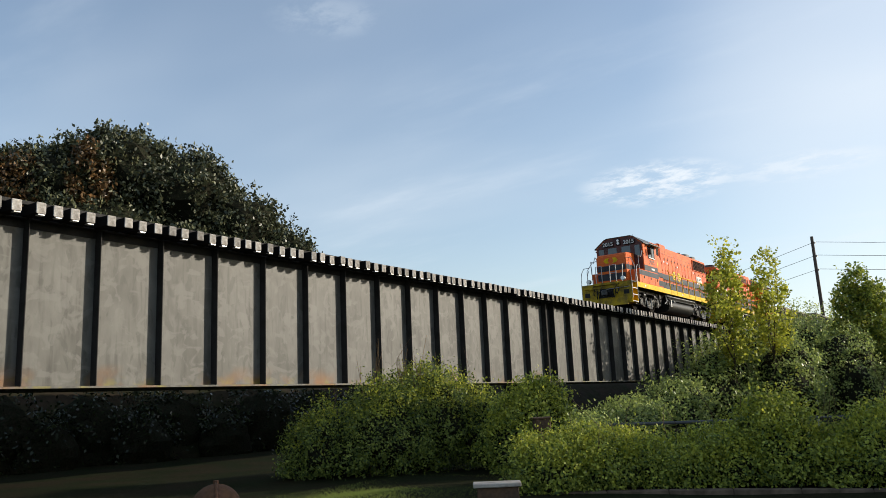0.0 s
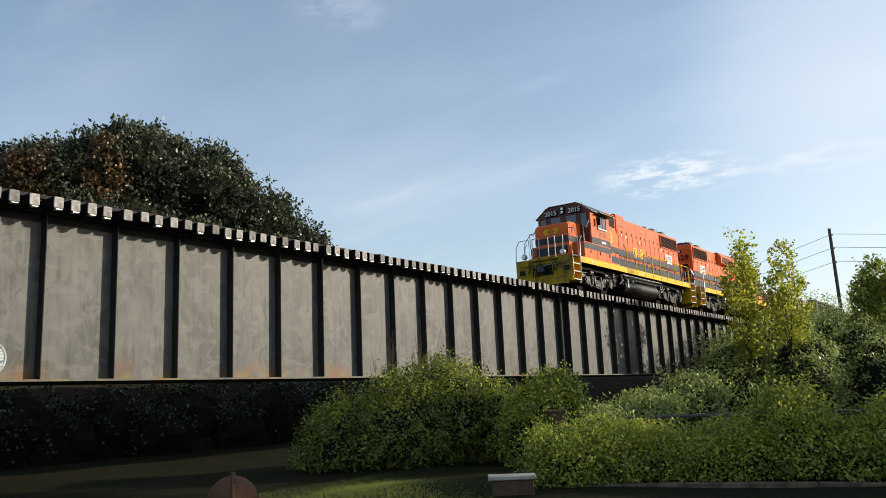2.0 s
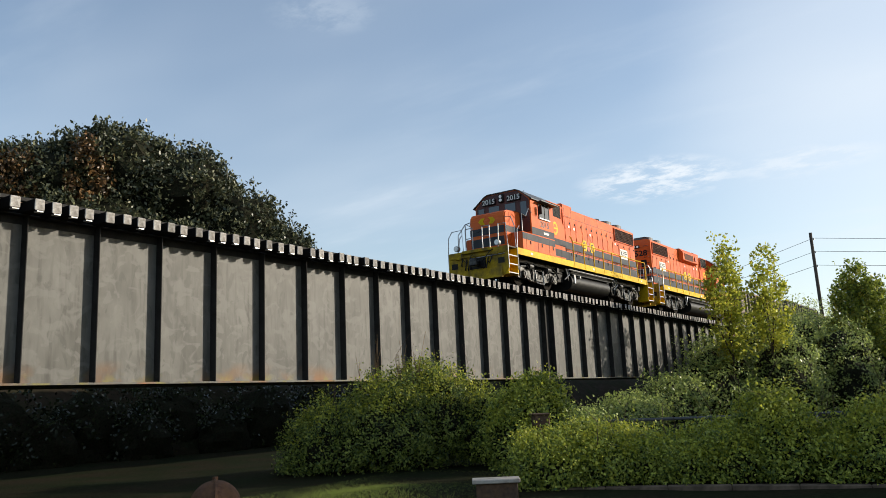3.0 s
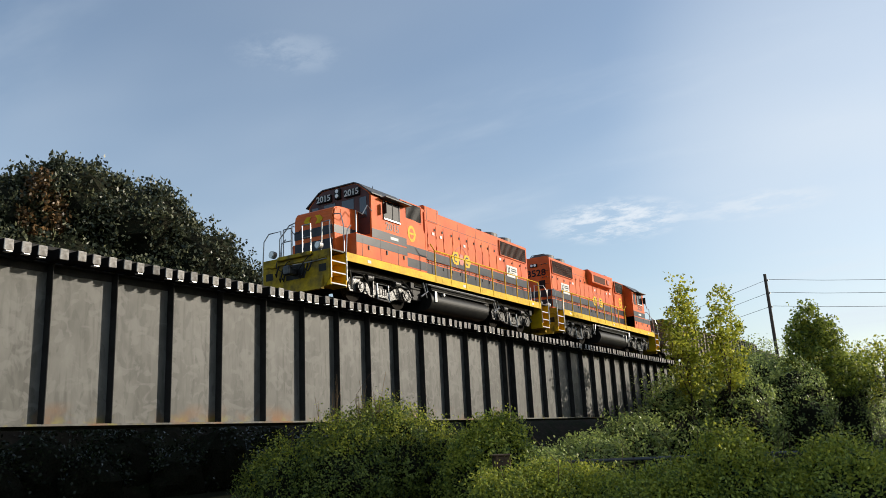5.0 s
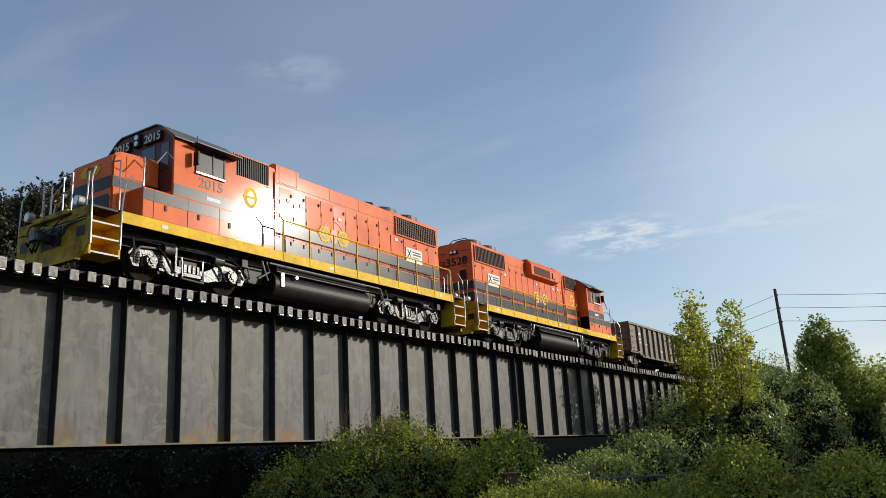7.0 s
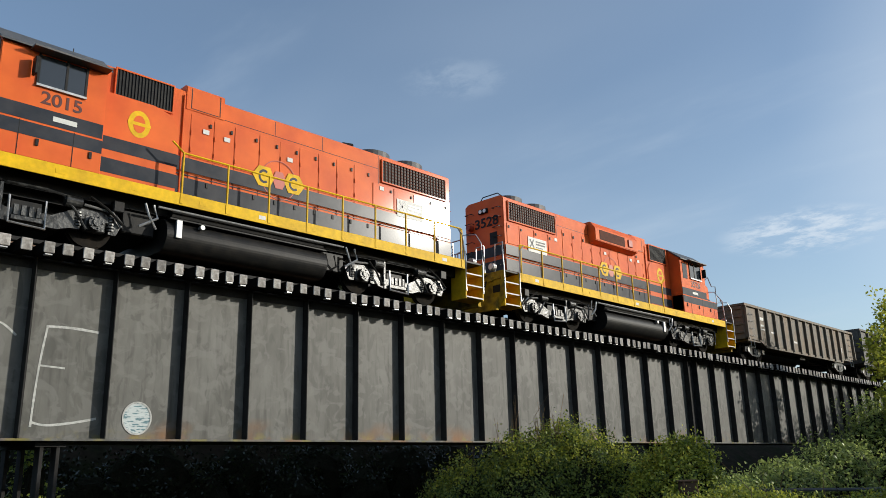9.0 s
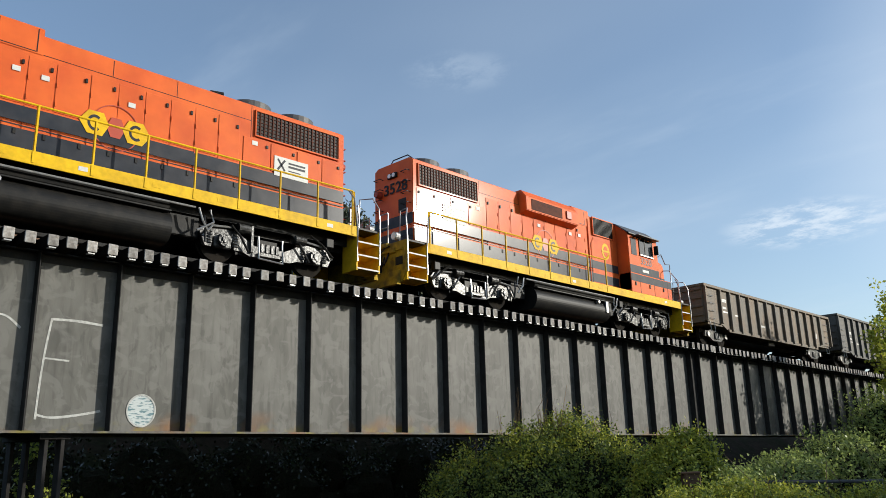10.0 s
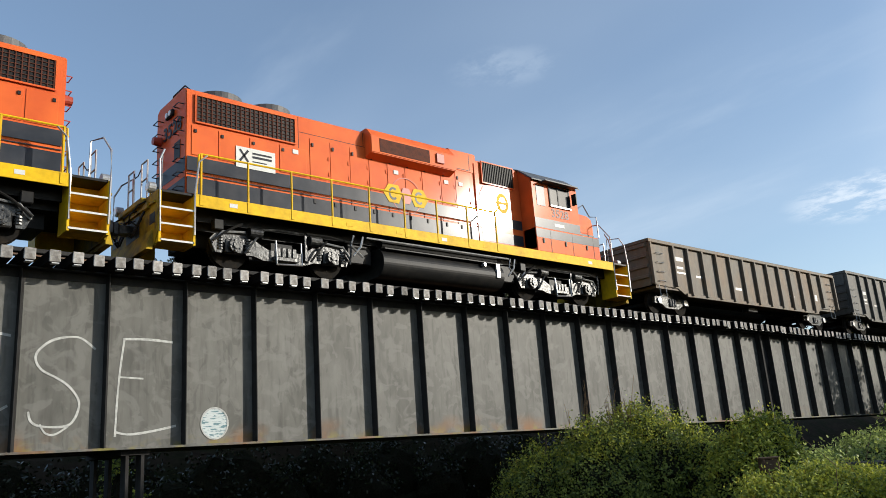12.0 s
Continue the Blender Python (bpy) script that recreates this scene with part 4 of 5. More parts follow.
            part("lozenge", prism(hexa, min(ey + s * 0.006, ey + s * 0.011), max(ey + s * 0.006, ey + s * 0.011), "y"), YELLOW, em, "yellow lozenge")
            bm = arc(ex + m * 0.48, ez, 0.11, 0.17, radians(50) + (0 if s < 0 else math.pi), radians(310) + (0 if s < 0 else math.pi), ey + s * 0.0115, ey + s * 0.015, 16, 1.15)
            part("crescent", bm, SLATE, em)
        # white notice board with bars for its writing
        nb = part("notice_board", box(13.05, 14.15, min(ey, ey + s * 0.01), max(ey, ey + s * 0.01), 2.62, 3.18), WHITE, v, "white notice with unreadable dark lines")
        yy = ey + s * 0.0105
        for k, (a, b, z, h) in enumerate(((13.5, 14.05, 3.05, 0.05), (13.5, 14.05, 2.95, 0.06), (13.5, 13.9, 2.83, 0.03), (13.5, 14.0, 2.75, 0.03))):
            a, b = (a, b) if s < 0 else (27.2 - b, 27.2 - a)
            part("text_bar", box(a, b, min(yy, yy + s * 0.004), max(yy, yy + s * 0.004), z - h / 2, z + h / 2), SLATE, nb)
        cxm = 13.27 if s < 0 else 13.93
        for m in (-1, 1):
            cr = bmesh.new()
            prism([(cxm - 0.14, 2.95 - m * 0.14), (cxm - 0.09, 2.95 - m * 0.17), (cxm + 0.14, 2.95 + m * 0.14), (cxm + 0.09, 2.95 + m * 0.17)], min(yy + m * 0.0005, yy + s * 0.004), max(yy + m * 0.0005, yy + s * 0.004 + 0.001), "y", cr)
            part("mark", cr, SLATE, nb)
        for k, xx in enumerate((6.45, 7.05, 9.0, 12.35)):
            part("data_plate", box(xx, xx + 0.17, min(ey, ey + s * 0.005), max(ey, ey + s * 0.005), 3.42 - 0.04 * k, 3.54 - 0.04 * k), WHITE, v)
        # walkway handrail
        xs = [5.7 + k * 1.2 for k in range(9)]
        for xx in xs:
            part("stanchion", tube([(xx, s * 1.5, 1.3), (xx, s * 1.5, 2.52)], 0.03, sides=6), YELLOW, v)
            part("stanchion_foot", box(xx - 0.04, xx + 0.04, min(s * 1.53, s * 1.545), max(s * 1.53, s * 1.545), 1.24, 1.48), YELLOW, v)
        part("handrail", tube([(5.4, s * 1.5, 2.75), (5.7, s * 1.5, 2.52)] + [(xx, s * 1.5, 2.52) for xx in xs[1:]] + [(L - 0.1, s * 1.5, 2.5), (L - 0.05, s * 1.5, 1.5)], 0.024, sides=6), YELLOW, v)
        # boxes along the walkway beside cab and nose
        bb = part("battery_box", box(0.62, c1, min(s * 0.94, s * 1.49), max(s * 0.88, s * 1.49), 1.501, 2.32, 0.02), ORANGE, v)
        a = s * 1.49
        part("stripe", box(0.63, c1 - 0.01, min(a, a + s * 0.006), max(a, a + s * 0.006), 1.98, 2.28), SLATE, bb)
        for k in range(3):
            part("latch", box(1.3 + k * 1.1, 1.36 + k * 1.1, min(a + s * 0.006, a + s * 0.03), max(a + s * 0.006, a + s * 0.03), 1.8, 1.95), BLACK, bb)
            part("joint", box(0.95 + k * 1.1, 0.965 + k * 1.1, min(a + s * 0.0005, a + s * 0.008), max(a + s * 0.0005, a + s * 0.008), 1.52, 2.3), BLACK, bb)
    # roof: fans, stack, bell
    for xx in (12.75, 14.2):
        f = part("roof_fan", disc((xx, 0, 4.63), 0.64, 0.26, "z", sides=24), ROOF, v, "round radiator fan housing")
        part("fan_cap", disc((xx, 0, 4.775), 0.58, 0.03, "z", sides=24), BLACK, f)
    part("exhaust", box(9.7, 10.2, -0.25, 0.25, 4.44, 4.56, 0.02), ROOF, v)
    for k, xx in enumerate((8.3, 11.3)):
        part("lift_lug", tube([(xx - 0.08, -0.7, 4.43), (xx - 0.05, -0.7, 4.52), (xx + 0.05, -0.7, 4.52), (xx + 0.08, -0.7, 4.43)], 0.02, sides=5), ORANGE, v)
    h = bmesh.new()
    for k in range(3):
        disc((11.6 + 0.05 * k, -0.3 + 0.12 * k, 4.76), 0.04, 0.35, "x", h, 8, 0.09)
    box(11.5, 11.75, -0.35, 0.0, 4.5, 4.72, 0, h)
    part("horn", h, BLACK, v, "black air horns")
    # hood end: ladder, lamps, number
    x = L
    part("hood_end_stripe", box(x - 0.02, x - 0.012, -HW + 0.02, HW - 0.02, 2.3, 2.66), SLATE, v)
    part("hood_end_stripe", box(x - 0.02, x - 0.012, -HW + 0.02, HW - 0.02, 1.72, 2.14), SLATE, v)
    lampbox = part("headlight", box(x - 0.02, x + 0.06, -0.22, 0.22, 3.98, 4.16, 0.02), BLACK, v)
    for y in (-0.1, 0.1):
        part("lens", disc((x + 0.07, y, 4.07), 0.07, 0.02, "x", sides=14), LAMP, lampbox)
    for s in (-1, 1):
        for k in range(7):
            z = 1.9 + k * 0.36
            part("ladder_rung", tube([(x - 0.02, s * 0.8, z), (x + 0.13, s * 0.8, z), (x + 0.13, s * 0.5, z), (x - 0.02, s * 0.5, z)], 0.014, sides=5), BLACK if blister else MAROON, v)
    part("roof_rail", tube([(x - 0.15, -0.3, 4.5), (x - 0.12, -0.1, 4.66), (x - 0.12, 0.6, 4.66), (x - 0.15, 0.85, 4.45)], 0.02, sides=6), BLACK, v)
    part("end_hatch", box(x - 0.02, x - 0.008, 0.25, 0.6, 2.75, 3.2), BLACK, v)
    part("bell", disc((x + 0.1, -0.62, 3.55), 0.13, 0.2, "x", sides=14, r2=0.1), MAROON, v)
    lettering("road_number", number, 0.5, BLACK, v, Matrix.Translation((x + 0.0, 0.12, 3.62)) @ Matrix.Rotation(math.pi / 2, 4, "Z") @ Matrix.Rotation(math.pi / 2, 4, "X"), "dark road number", 1.15)
    # cab
    cab_sec = [(-cw, 1.6), (cw, 1.6), (cw, 3.96), (cw - 0.08, 4.06), (0.95, 4.42), (0.75, 4.5), (-0.75, 4.5), (-0.95, 4.42), (-cw + 0.08, 4.06), (-cw, 3.96)]
    cab = part("cab", prism(cab_sec, c0, c1, "x", bevel=0.015), ORANGE, v, "orange cab")
    roof_sec = [(cw + 0.1, 3.94), (cw + 0.1, 3.98), (cw - 0.06, 4.1), (0.97, 4.455), (0.76, 4.54), (-0.76, 4.54), (-0.97, 4.455), (-cw + 0.06, 4.1), (-cw - 0.1, 3.98), (-cw - 0.1, 3.94), (-cw + 0.08, 4.064), (-0.95, 4.424), (-0.75, 4.504), (0.75, 4.504), (0.95, 4.424), (cw - 0.08, 4.064)]
    part("cab_roof", prism(roof_sec, c0 - 0.06, c1 + 0.05, "x"), ROOF, v, "dark rounded cab roof")
    front = [(-cw + 0.06, 2.45), (cw - 0.06, 2.45), (cw - 0.06, 3.94), (cw - 0.14, 4.04), (0.92, 4.39), (0.74, 4.47), (-0.74, 4.47), (-0.92, 4.39), (-cw + 0.14, 4.04), (-cw + 0.06, 3.94)]
    part("cab_front", prism(front, c0 - 0.015, c0 + 0.002, "x"), CABFRONT if not blister else SLATE, v, "dark front panel of the cab")
    for s in (-1, 1):
        a = s * cw
        w = part("side_window", box(k0 + 2.3, k0 + 3.3, min(a, a + s * 0.02), max(a, a + s * 0.02), 3.18, 3.86), GLASS, cab)
        for xx in (k0 + 2.28, k0 + 2.86, k0 + 3.28):
            part("window_bar", box(xx, xx + 0.05, min(a + s * 0.0, a + s * 0.035), max(a, a + s * 0.035), 3.16, 3.88), BLACK, w)
        part("window_bar", box(k0 + 2.28, k0 + 3.33, min(a, a + s * 0.06), max(a, a + s * 0.06), 3.13, 3.18), GREY, w)
        part("sunshade", prism([(k0 + 2.1, 3.9), (k0 + 3.75, 3.9), (k0 + 3.75, 3.94), (k0 + 2.1, 3.94)], min(a, a + s * 0.3), max(a, a + s * 0.3), "y"), ROOF, cab)
        if blister:
            part("rear_window", box(k0 + 3.55, k0 + 3.95, min(a, a + s * 0.012), max(a, a + s * 0.012), 3.1, 3.8), SLATE, cab)
        part("mirror", box(k0 + 2.16, k0 + 2.22, min(a + s * 0.05, a + s * 0.25), max(a + s * 0.05, a + s * 0.25), 3.3, 3.7, 0.01), BLACK, cab)
        part("stripe", box(c0 + 0.02, c1 - 0.02, min(a, a + s * 0.006), max(a, a + s * 0.006), 2.33, 2.66), SLATE, cab)
        t = Matrix.Translation((k0 + 2.85, a + s * 0.004, 2.9)) @ (Matrix.Rotation(math.pi, 4, "Z") if s > 0 else Matrix()) @ Matrix.Rotation(math.pi / 2, 4, "X")
        lettering("road_number", number, 0.4, CABFRONT, cab, t, "painted road number", 1.1)
        part("mark_bar", box(k0 + 2.7, k0 + 3.2, min(a + s * 0.0065, a + s * 0.01), max(a + s * 0.0065, a + s * 0.01), 2.44, 2.55), WHITE, cab)
        part("front_window", box(c0 - 0.03, c0 - 0.015, min(s * 0.15, s * 0.72), max(s * 0.15, s * 0.72), 3.5, 3.92, 0.01), GLASS, cab)
        part("front_window", box(c0 - 0.03, c0 - 0.015, min(s * 0.98, s * 1.3), max(s * 0.98, s * 1.3), 3.1, 3.9, 0.01), GLASS, cab)
        part("number_board", box(c0 - 0.1, c0 - 0.015, min(s * 0.32, s * 1.02), max(s * 0.32, s * 1.02), 4.0, 4.28, 0.01), BLACK, cab, "black number board")
        lettering("road_number", number, 0.33, WHITE, cab, Matrix.Translation((c0 - 0.104, s * 0.67, 4.14)) @ Matrix.Rotation(-math.pi / 2, 4, "Z") @ Matrix.Rotation(math.pi / 2, 4, "X"), "white road number", 1.05)
    hl = part("headlight", box(c0 - 0.12, c0 - 0.015, -0.13, 0.13, 4.02, 4.42, 0.02), BLACK, cab)
    for z in (4.13, 4.31):
        part("lens", disc((c0 - 0.13, 0, z), 0.075, 0.02, "x", sides=14), LAMP, hl)
    part("roof_box", box(k0 + 2.5, k0 + 3.2, -0.35, 0.35, 4.55, 4.72, 0.03), ROOF, v, "roof air conditioner")
    part("antenna", tube([(3.4, -0.2, 4.54), (3.4, -0.2, 4.95)], 0.012, sides=5), BLACK, v)
    # short hood
    nose = [(0.1, 1.5), (c0, 1.5), (c0, 3.42), (0.32, 3.34), (0.15, 3.22), (0.1, 3.0)]
    nh = part("short_hood", prism(nose, -HW, HW, "y", bevel=0.05), ORANGE, v, "orange low nose")
    part("nose_stripe", box(0.088, 0.1, -HW + 0.05, HW - 0.05, 1.75, 2.14), SLATE, nh)
    part("nose_stripe", box(0.088, 0.1, -HW + 0.05, HW - 0.05, 2.3, 2.62), SLATE, nh)
    for s in (-1, 1):
        a = s * HW
        part("nose_stripe", box(0.12, c0 - 0.03, min(a, a + s * 0.006), max(a, a + s * 0.006), 2.33, 2.62), SLATE, nh)
        part("nose_door", box(0.5, 1.2, min(a, a + s * 0.012), max(a, a + s * 0.012), 2.65, 3.25, 0.004), ORANGE, nh)
        hexa = [(s * (0.22 + 0.18 * p), 2.92 + 0.15 * q) for p, q in ((-0.7, 1), (0.5, 1), (1.25, 0), (0.5, -1), (-0.7, -1), (-0.1, 0))]
        part("lozenge", prism(hexa, 0.085, 0.098, "x"), YELLOW, nh)
        # rail from nose steps up to the cab
        part("cab_handrail", tube([(0.62, s * 1.5, 2.32), (0.62, s * 1.5, 3.1), (1.0, s * 1.5, 3.05), (1.3, s * 1.5, 3.45), (c0, s * 1.5, 3.3)], 0.022, sides=6), GREY, v)
        part("cab_handrail", tube([(-0.05, s * 1.5, 1.5), (-0.05, s * 1.48, 2.45), (0.15, s * 1.2, 2.95), (0.15, s * 0.9, 3.0)], 0.022, sides=6), GREY, v)
    return v


def gondola(mat, label, seed, length=15.5, high=2.66):
    """An open-topped gondola car with outside posts."""
    v = thing("gondola_car", label, "railway car", "gondola cars of the train")
    L, W, z0, z1 = length, 1.46, 0.72, high
    rng = random.Random(seed)
    part("floor", box(0.3, L - 0.3, -W + 0.04, W - 0.04, z0 + 0.1, z0 + 0.2), mat, v)
    part("centre_sill", box(-0.5, L + 0.5, -0.3, 0.3, 0.62, z0 + 0.08), BLACK, v)
    for s in (-1, 1):
        a = s * W
        side = [(0, 0.95), (1.7, 0.9), (2.3, 0.62), (L - 2.3, 0.62), (L - 1.7, 0.9), (L, 0.95), (L, z1), (0, z1)]
        part("side_sheet", prism(side, min(a, a - s * 0.03), max(a, a - s * 0.03), "y"), mat, v)
        part("top_chord", box(-0.02, L + 0.02, min(a - s * 0.06, a + s * 0.1), max(a - s * 0.06, a + s * 0.1), z1 - 0.1, z1 + 0.04, 0.015), mat, v)
        part("side_sill", box(2.2, L - 2.2, min(a, a + s * 0.06), max(a, a + s * 0.06), 0.6, 0.74, 0.01), mat, v)
        posts = [0.08, 1.55] + [2.55 + k * (L - 5.1) / 10 for k in range(11)] + [L - 1.55, L - 0.08]
        for x in posts:
            part("side_post", box(x - 0.055, x + 0.055, min(a, a + s * 0.13), max(a, a + s * 0.13), 0.66 if 2 < x < L - 2 else 0.94, z1 - 0.1, 0.012), mat, v)
        for q in (0.45, L - 0.8):
            for k in range(4):
                z = 1.1 + k * 0.36
                part("grab_iron", tube([(q, a, z), (q, a + s * 0.07, z), (q + 0.4, a + s * 0.07, z), (q + 0.4, a, z)], 0.014, sides=5), GREY, v)
            part("sill_step", tube([(q, a, 0.95), (q, a + s * 0.02, 0.5), (q + 0.4, a + s * 0.02, 0.5), (q + 0.4, a, 0.95)], 0.018, sides=5), GREY, v)
        for k, (bx, bz, bw, bh) in enumerate(((1.75, 2.1, 0.55, 0.16), (1.75, 1.75, 0.5, 0.1), (1.75, 1.55, 0.6, 0.06), (3.1, 1.5, 0.45, 0.08), (L - 2.35, 1.4, 0.35, 0.3), (L - 4.8, 1.3, 0.5, 0.07), (6.0, 1.25, 0.5, 0.1))):
            part("mark_bar", box(bx, bx + bw, min(a, a + s * 0.004), max(a, a + s * 0.004), bz - bh / 2, bz + bh / 2), WHITE if k in (0, 1) else GREY, v)
    for q, d in ((0, -1), (L, 1)):
        part("end_sheet", box(q - 0.03, q + 0.03, -W + 0.03, W - 0.03, 0.9, z1), mat, v)
        for z in (1.25, 1.65, 2.05, 2.45):
            part("end_rib", box(min(q + d * 0.03, q + d * 0.09), max(q + d * 0.03, q + d * 0.09), -W + 0.05, W - 0.05, z - 0.06, z + 0.06, 0.01), mat, v)
        part("end_chord", box(q - 0.06, q + 0.08, -W, W, z1 - 0.09, z1 + 0.03, 0.01), mat, v)
        c = box(min(q, q + d * 0.55), max(q, q + d * 0.55), -0.11, 0.11, 0.74, 0.96, 0.02)
        box(min(q + d * 0.5, q + d * 0.7), max(q + d * 0.5, q + d * 0.7), -0.2, 0.12, 0.7, 1.02, 0.05, c)
        part("coupler", c, TRUCK, v)
        part("air_hose", tube([(q + d * 0.2, 0.4, 0.75), (q + d * 0.4, 0.42, 0.4), (q + d * 0.6, 0.4, 0.5)], 0.025, sides=6), BLACK, v)
    # load of scrap heaped just under the rim
    bm = bmesh.new()
    bmesh.ops.create_grid(bm, x_segments=60, y_segments=10, size=1)
    for p in bm.verts:
        p.co = (L / 2 + p.co.x * (L / 2 - 0.1), p.co.y * (W - 0.06), high - 0.15 + 0.22 * noise.noise((p.co.x * 17, p.co.y * 4, seed)) - 0.12 * abs(p.co.y) ** 2)
    part("load", bm, RUST, v, "heaped dark scrap load")
    for cx in (1.75, L - 1.75):
        for s in (-1, 1):
            out = [(-1.15, 0.36), (-1.1, 0.6), (-0.75, 0.62), (-0.42, 0.78), (0.42, 0.78), (0.75, 0.62), (1.1, 0.6), (1.15, 0.36), (0.7, 0.34), (0.4, 0.18), (-0.4, 0.18), (-0.7, 0.34)]
            fr = part("truck_side_frame", prism([(cx + a, b) for a, b in out], min(s * 0.95, s * 1.06), max(s * 0.95, s * 1.06), "y"), TRUCK, v)
            for w in (-0.86, 0.86):
                part("bearing_cap", disc((cx + w, s * 1.08, 0.46), 0.12, 0.08, "y", sides=12), GREY, fr)
            sp = bmesh.new()
            for k in (-0.16, 0, 0.16):
                disc((cx + k, s * 1.07, 0.4), 0.065, 0.28, "z", sp, 10)
            part("spring_nest", sp, TRUCK, fr)
        part("bolster", box(cx - 0.2, cx + 0.2, -1.0, 1.0, 0.52, 0.7), BLACK, v)
        for w in (-0.86, 0.86):
            wheelset(v, cx + w, 0.42, 1)
    part("brake_rigging", box(L / 2 - 0.5, L / 2 + 0.3, -1.2, -0.9, 0.4, 0.62, 0.03), BLACK, v)
    return v


def motions():
    global_rows = ((TRAIN[0], 0.08, False), (TRAIN[1], 18.25 + 15.46, True), (TRAIN[2], 36.0, False), (TRAIN[3], 53.1, False), (TRAIN[4], 70.2, False))
    for ob, offset, turned in global_rows:
        keyed(ob, offset, turned)
    for w, place, r, sign in WHEELSETS:
        turned = w.parent == TRAIN[1]
        rolled(w, place, r, -1 if turned else 1)


# ---- plants ----
def at_way(yaw, dist):
    a = radians(56.6 + 1.022 * (yaw - 55.0))
    return dist * math.sin(a), dist * math.cos(a)


def stems(parent, x, y, r, h, count, seed, mat=None, thick=0.012):
    rng = random.Random(seed)
    for _ in range(count):
        a, q = rng.uniform(0, math.tau), r * math.sqrt(rng.random())
        bx, by = x + q * math.cos(a), y + q * math.sin(a)
        part("stem", tube([(bx, by, -0.05), (bx + rng.gauss(0, 0.15), by + rng.gauss(0, 0.15), h * 0.5), (bx + rng.gauss(0, 0.35), by + rng.gauss(0, 0.35), h)], thick, sides=5, taper=thick * 0.4), mat or BARK, parent)


def shrub(label, blobs, count, size, mat, seed, clump=0.2, category="shrub", group="shrubs along the bridge", tops=0, young=0, **kw):
    s = thing("shrub", label, category, group)
    leaves("foliage", s, blobs=blobs, count=count, size=size, mat=mat, seed=seed, clump=clump, **kw)
    # sunlit top put into colour: yellow-green leaves over the upper half only
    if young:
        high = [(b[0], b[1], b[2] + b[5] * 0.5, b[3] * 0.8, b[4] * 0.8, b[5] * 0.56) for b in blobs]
        leaves("young_growth", s, "yellow-green leaves coloured to read as the sunlit top", blobs=high, count=young, size=size, mat=LEAF_YEL, seed=seed + 300, clump=clump, **kw)
    shade_core(s, blobs, seed)
    b = blobs[0]
    stems(s, b[0], b[1], b[3] * 0.4, b[2] + b[5] * 0.2, 5, seed, SHADE_TWIGS)
    rng = random.Random(seed + 50)
    for _ in range(tops):
        k = rng.choice(blobs)
        x, y = k[0] + rng.uniform(-0.8, 0.8) * k[3], k[1] + rng.uniform(-0.6, 0.6) * k[4]
        z = k[2] + k[5] * 0.75
        part("shoot", tube([(x, y, z), (x + rng.gauss(0, 0.1), y + rng.gauss(0, 0.1), z + 0.4), (x + rng.gauss(0, 0.25), y + rng.gauss(0, 0.2), z + rng.uniform(0.5, 1.0))], 0.008, sides=4, taper=0.003), BROWN, s)
    return s


def tree(label, base, height, blobs, count, size, mat, seed, trunk=0.2, clump=0.35, group="", extra=None, core=0.0, **kw):
    """A tapered trunk, a limb to each mass of the crown, and the leaves."""
    rng = random.Random(seed)
    t = thing("tree", label, "tree", group)
    x, y = base
    fork = min(b[2] - b[5] * 0.6 for b in blobs)
    fork = max(fork, height * 0.15)
    top = (x + rng.gauss(0, 0.2), y + rng.gauss(0, 0.2), height * 0.75)
    part("trunk", tube([(x, y, -0.1), (x + 0.05, y, fork * 0.5), (x + 0.1, y + 0.05, fork), top], trunk, sides=9, taper=trunk * 0.25), BARK, t, smooth=True)
    for b in blobs:
        z0 = rng.uniform(fork * 0.7, fork)
        mid = ((x + b[0]) / 2 + rng.gauss(0, 0.2), (y + b[1]) / 2 + rng.gauss(0, 0.2), (z0 + b[2]) / 2 + 0.2)
        part("limb", tube([(x, y, z0), mid, (b[0], b[1], b[2] + b[5] * 0.6)], trunk * 0.45, sides=6, taper=trunk * 0.08), BARK, t, smooth=True)
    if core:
        shade_core(t, blobs, seed, core)
    leaves("crown", t, blobs=blobs, count=count, size=size, mat=mat, seed=seed, clump=clump, **kw)
    if extra:
        leaves("bronze_foliage", t, "bronze-brown leaf undersides", **extra)
    return t


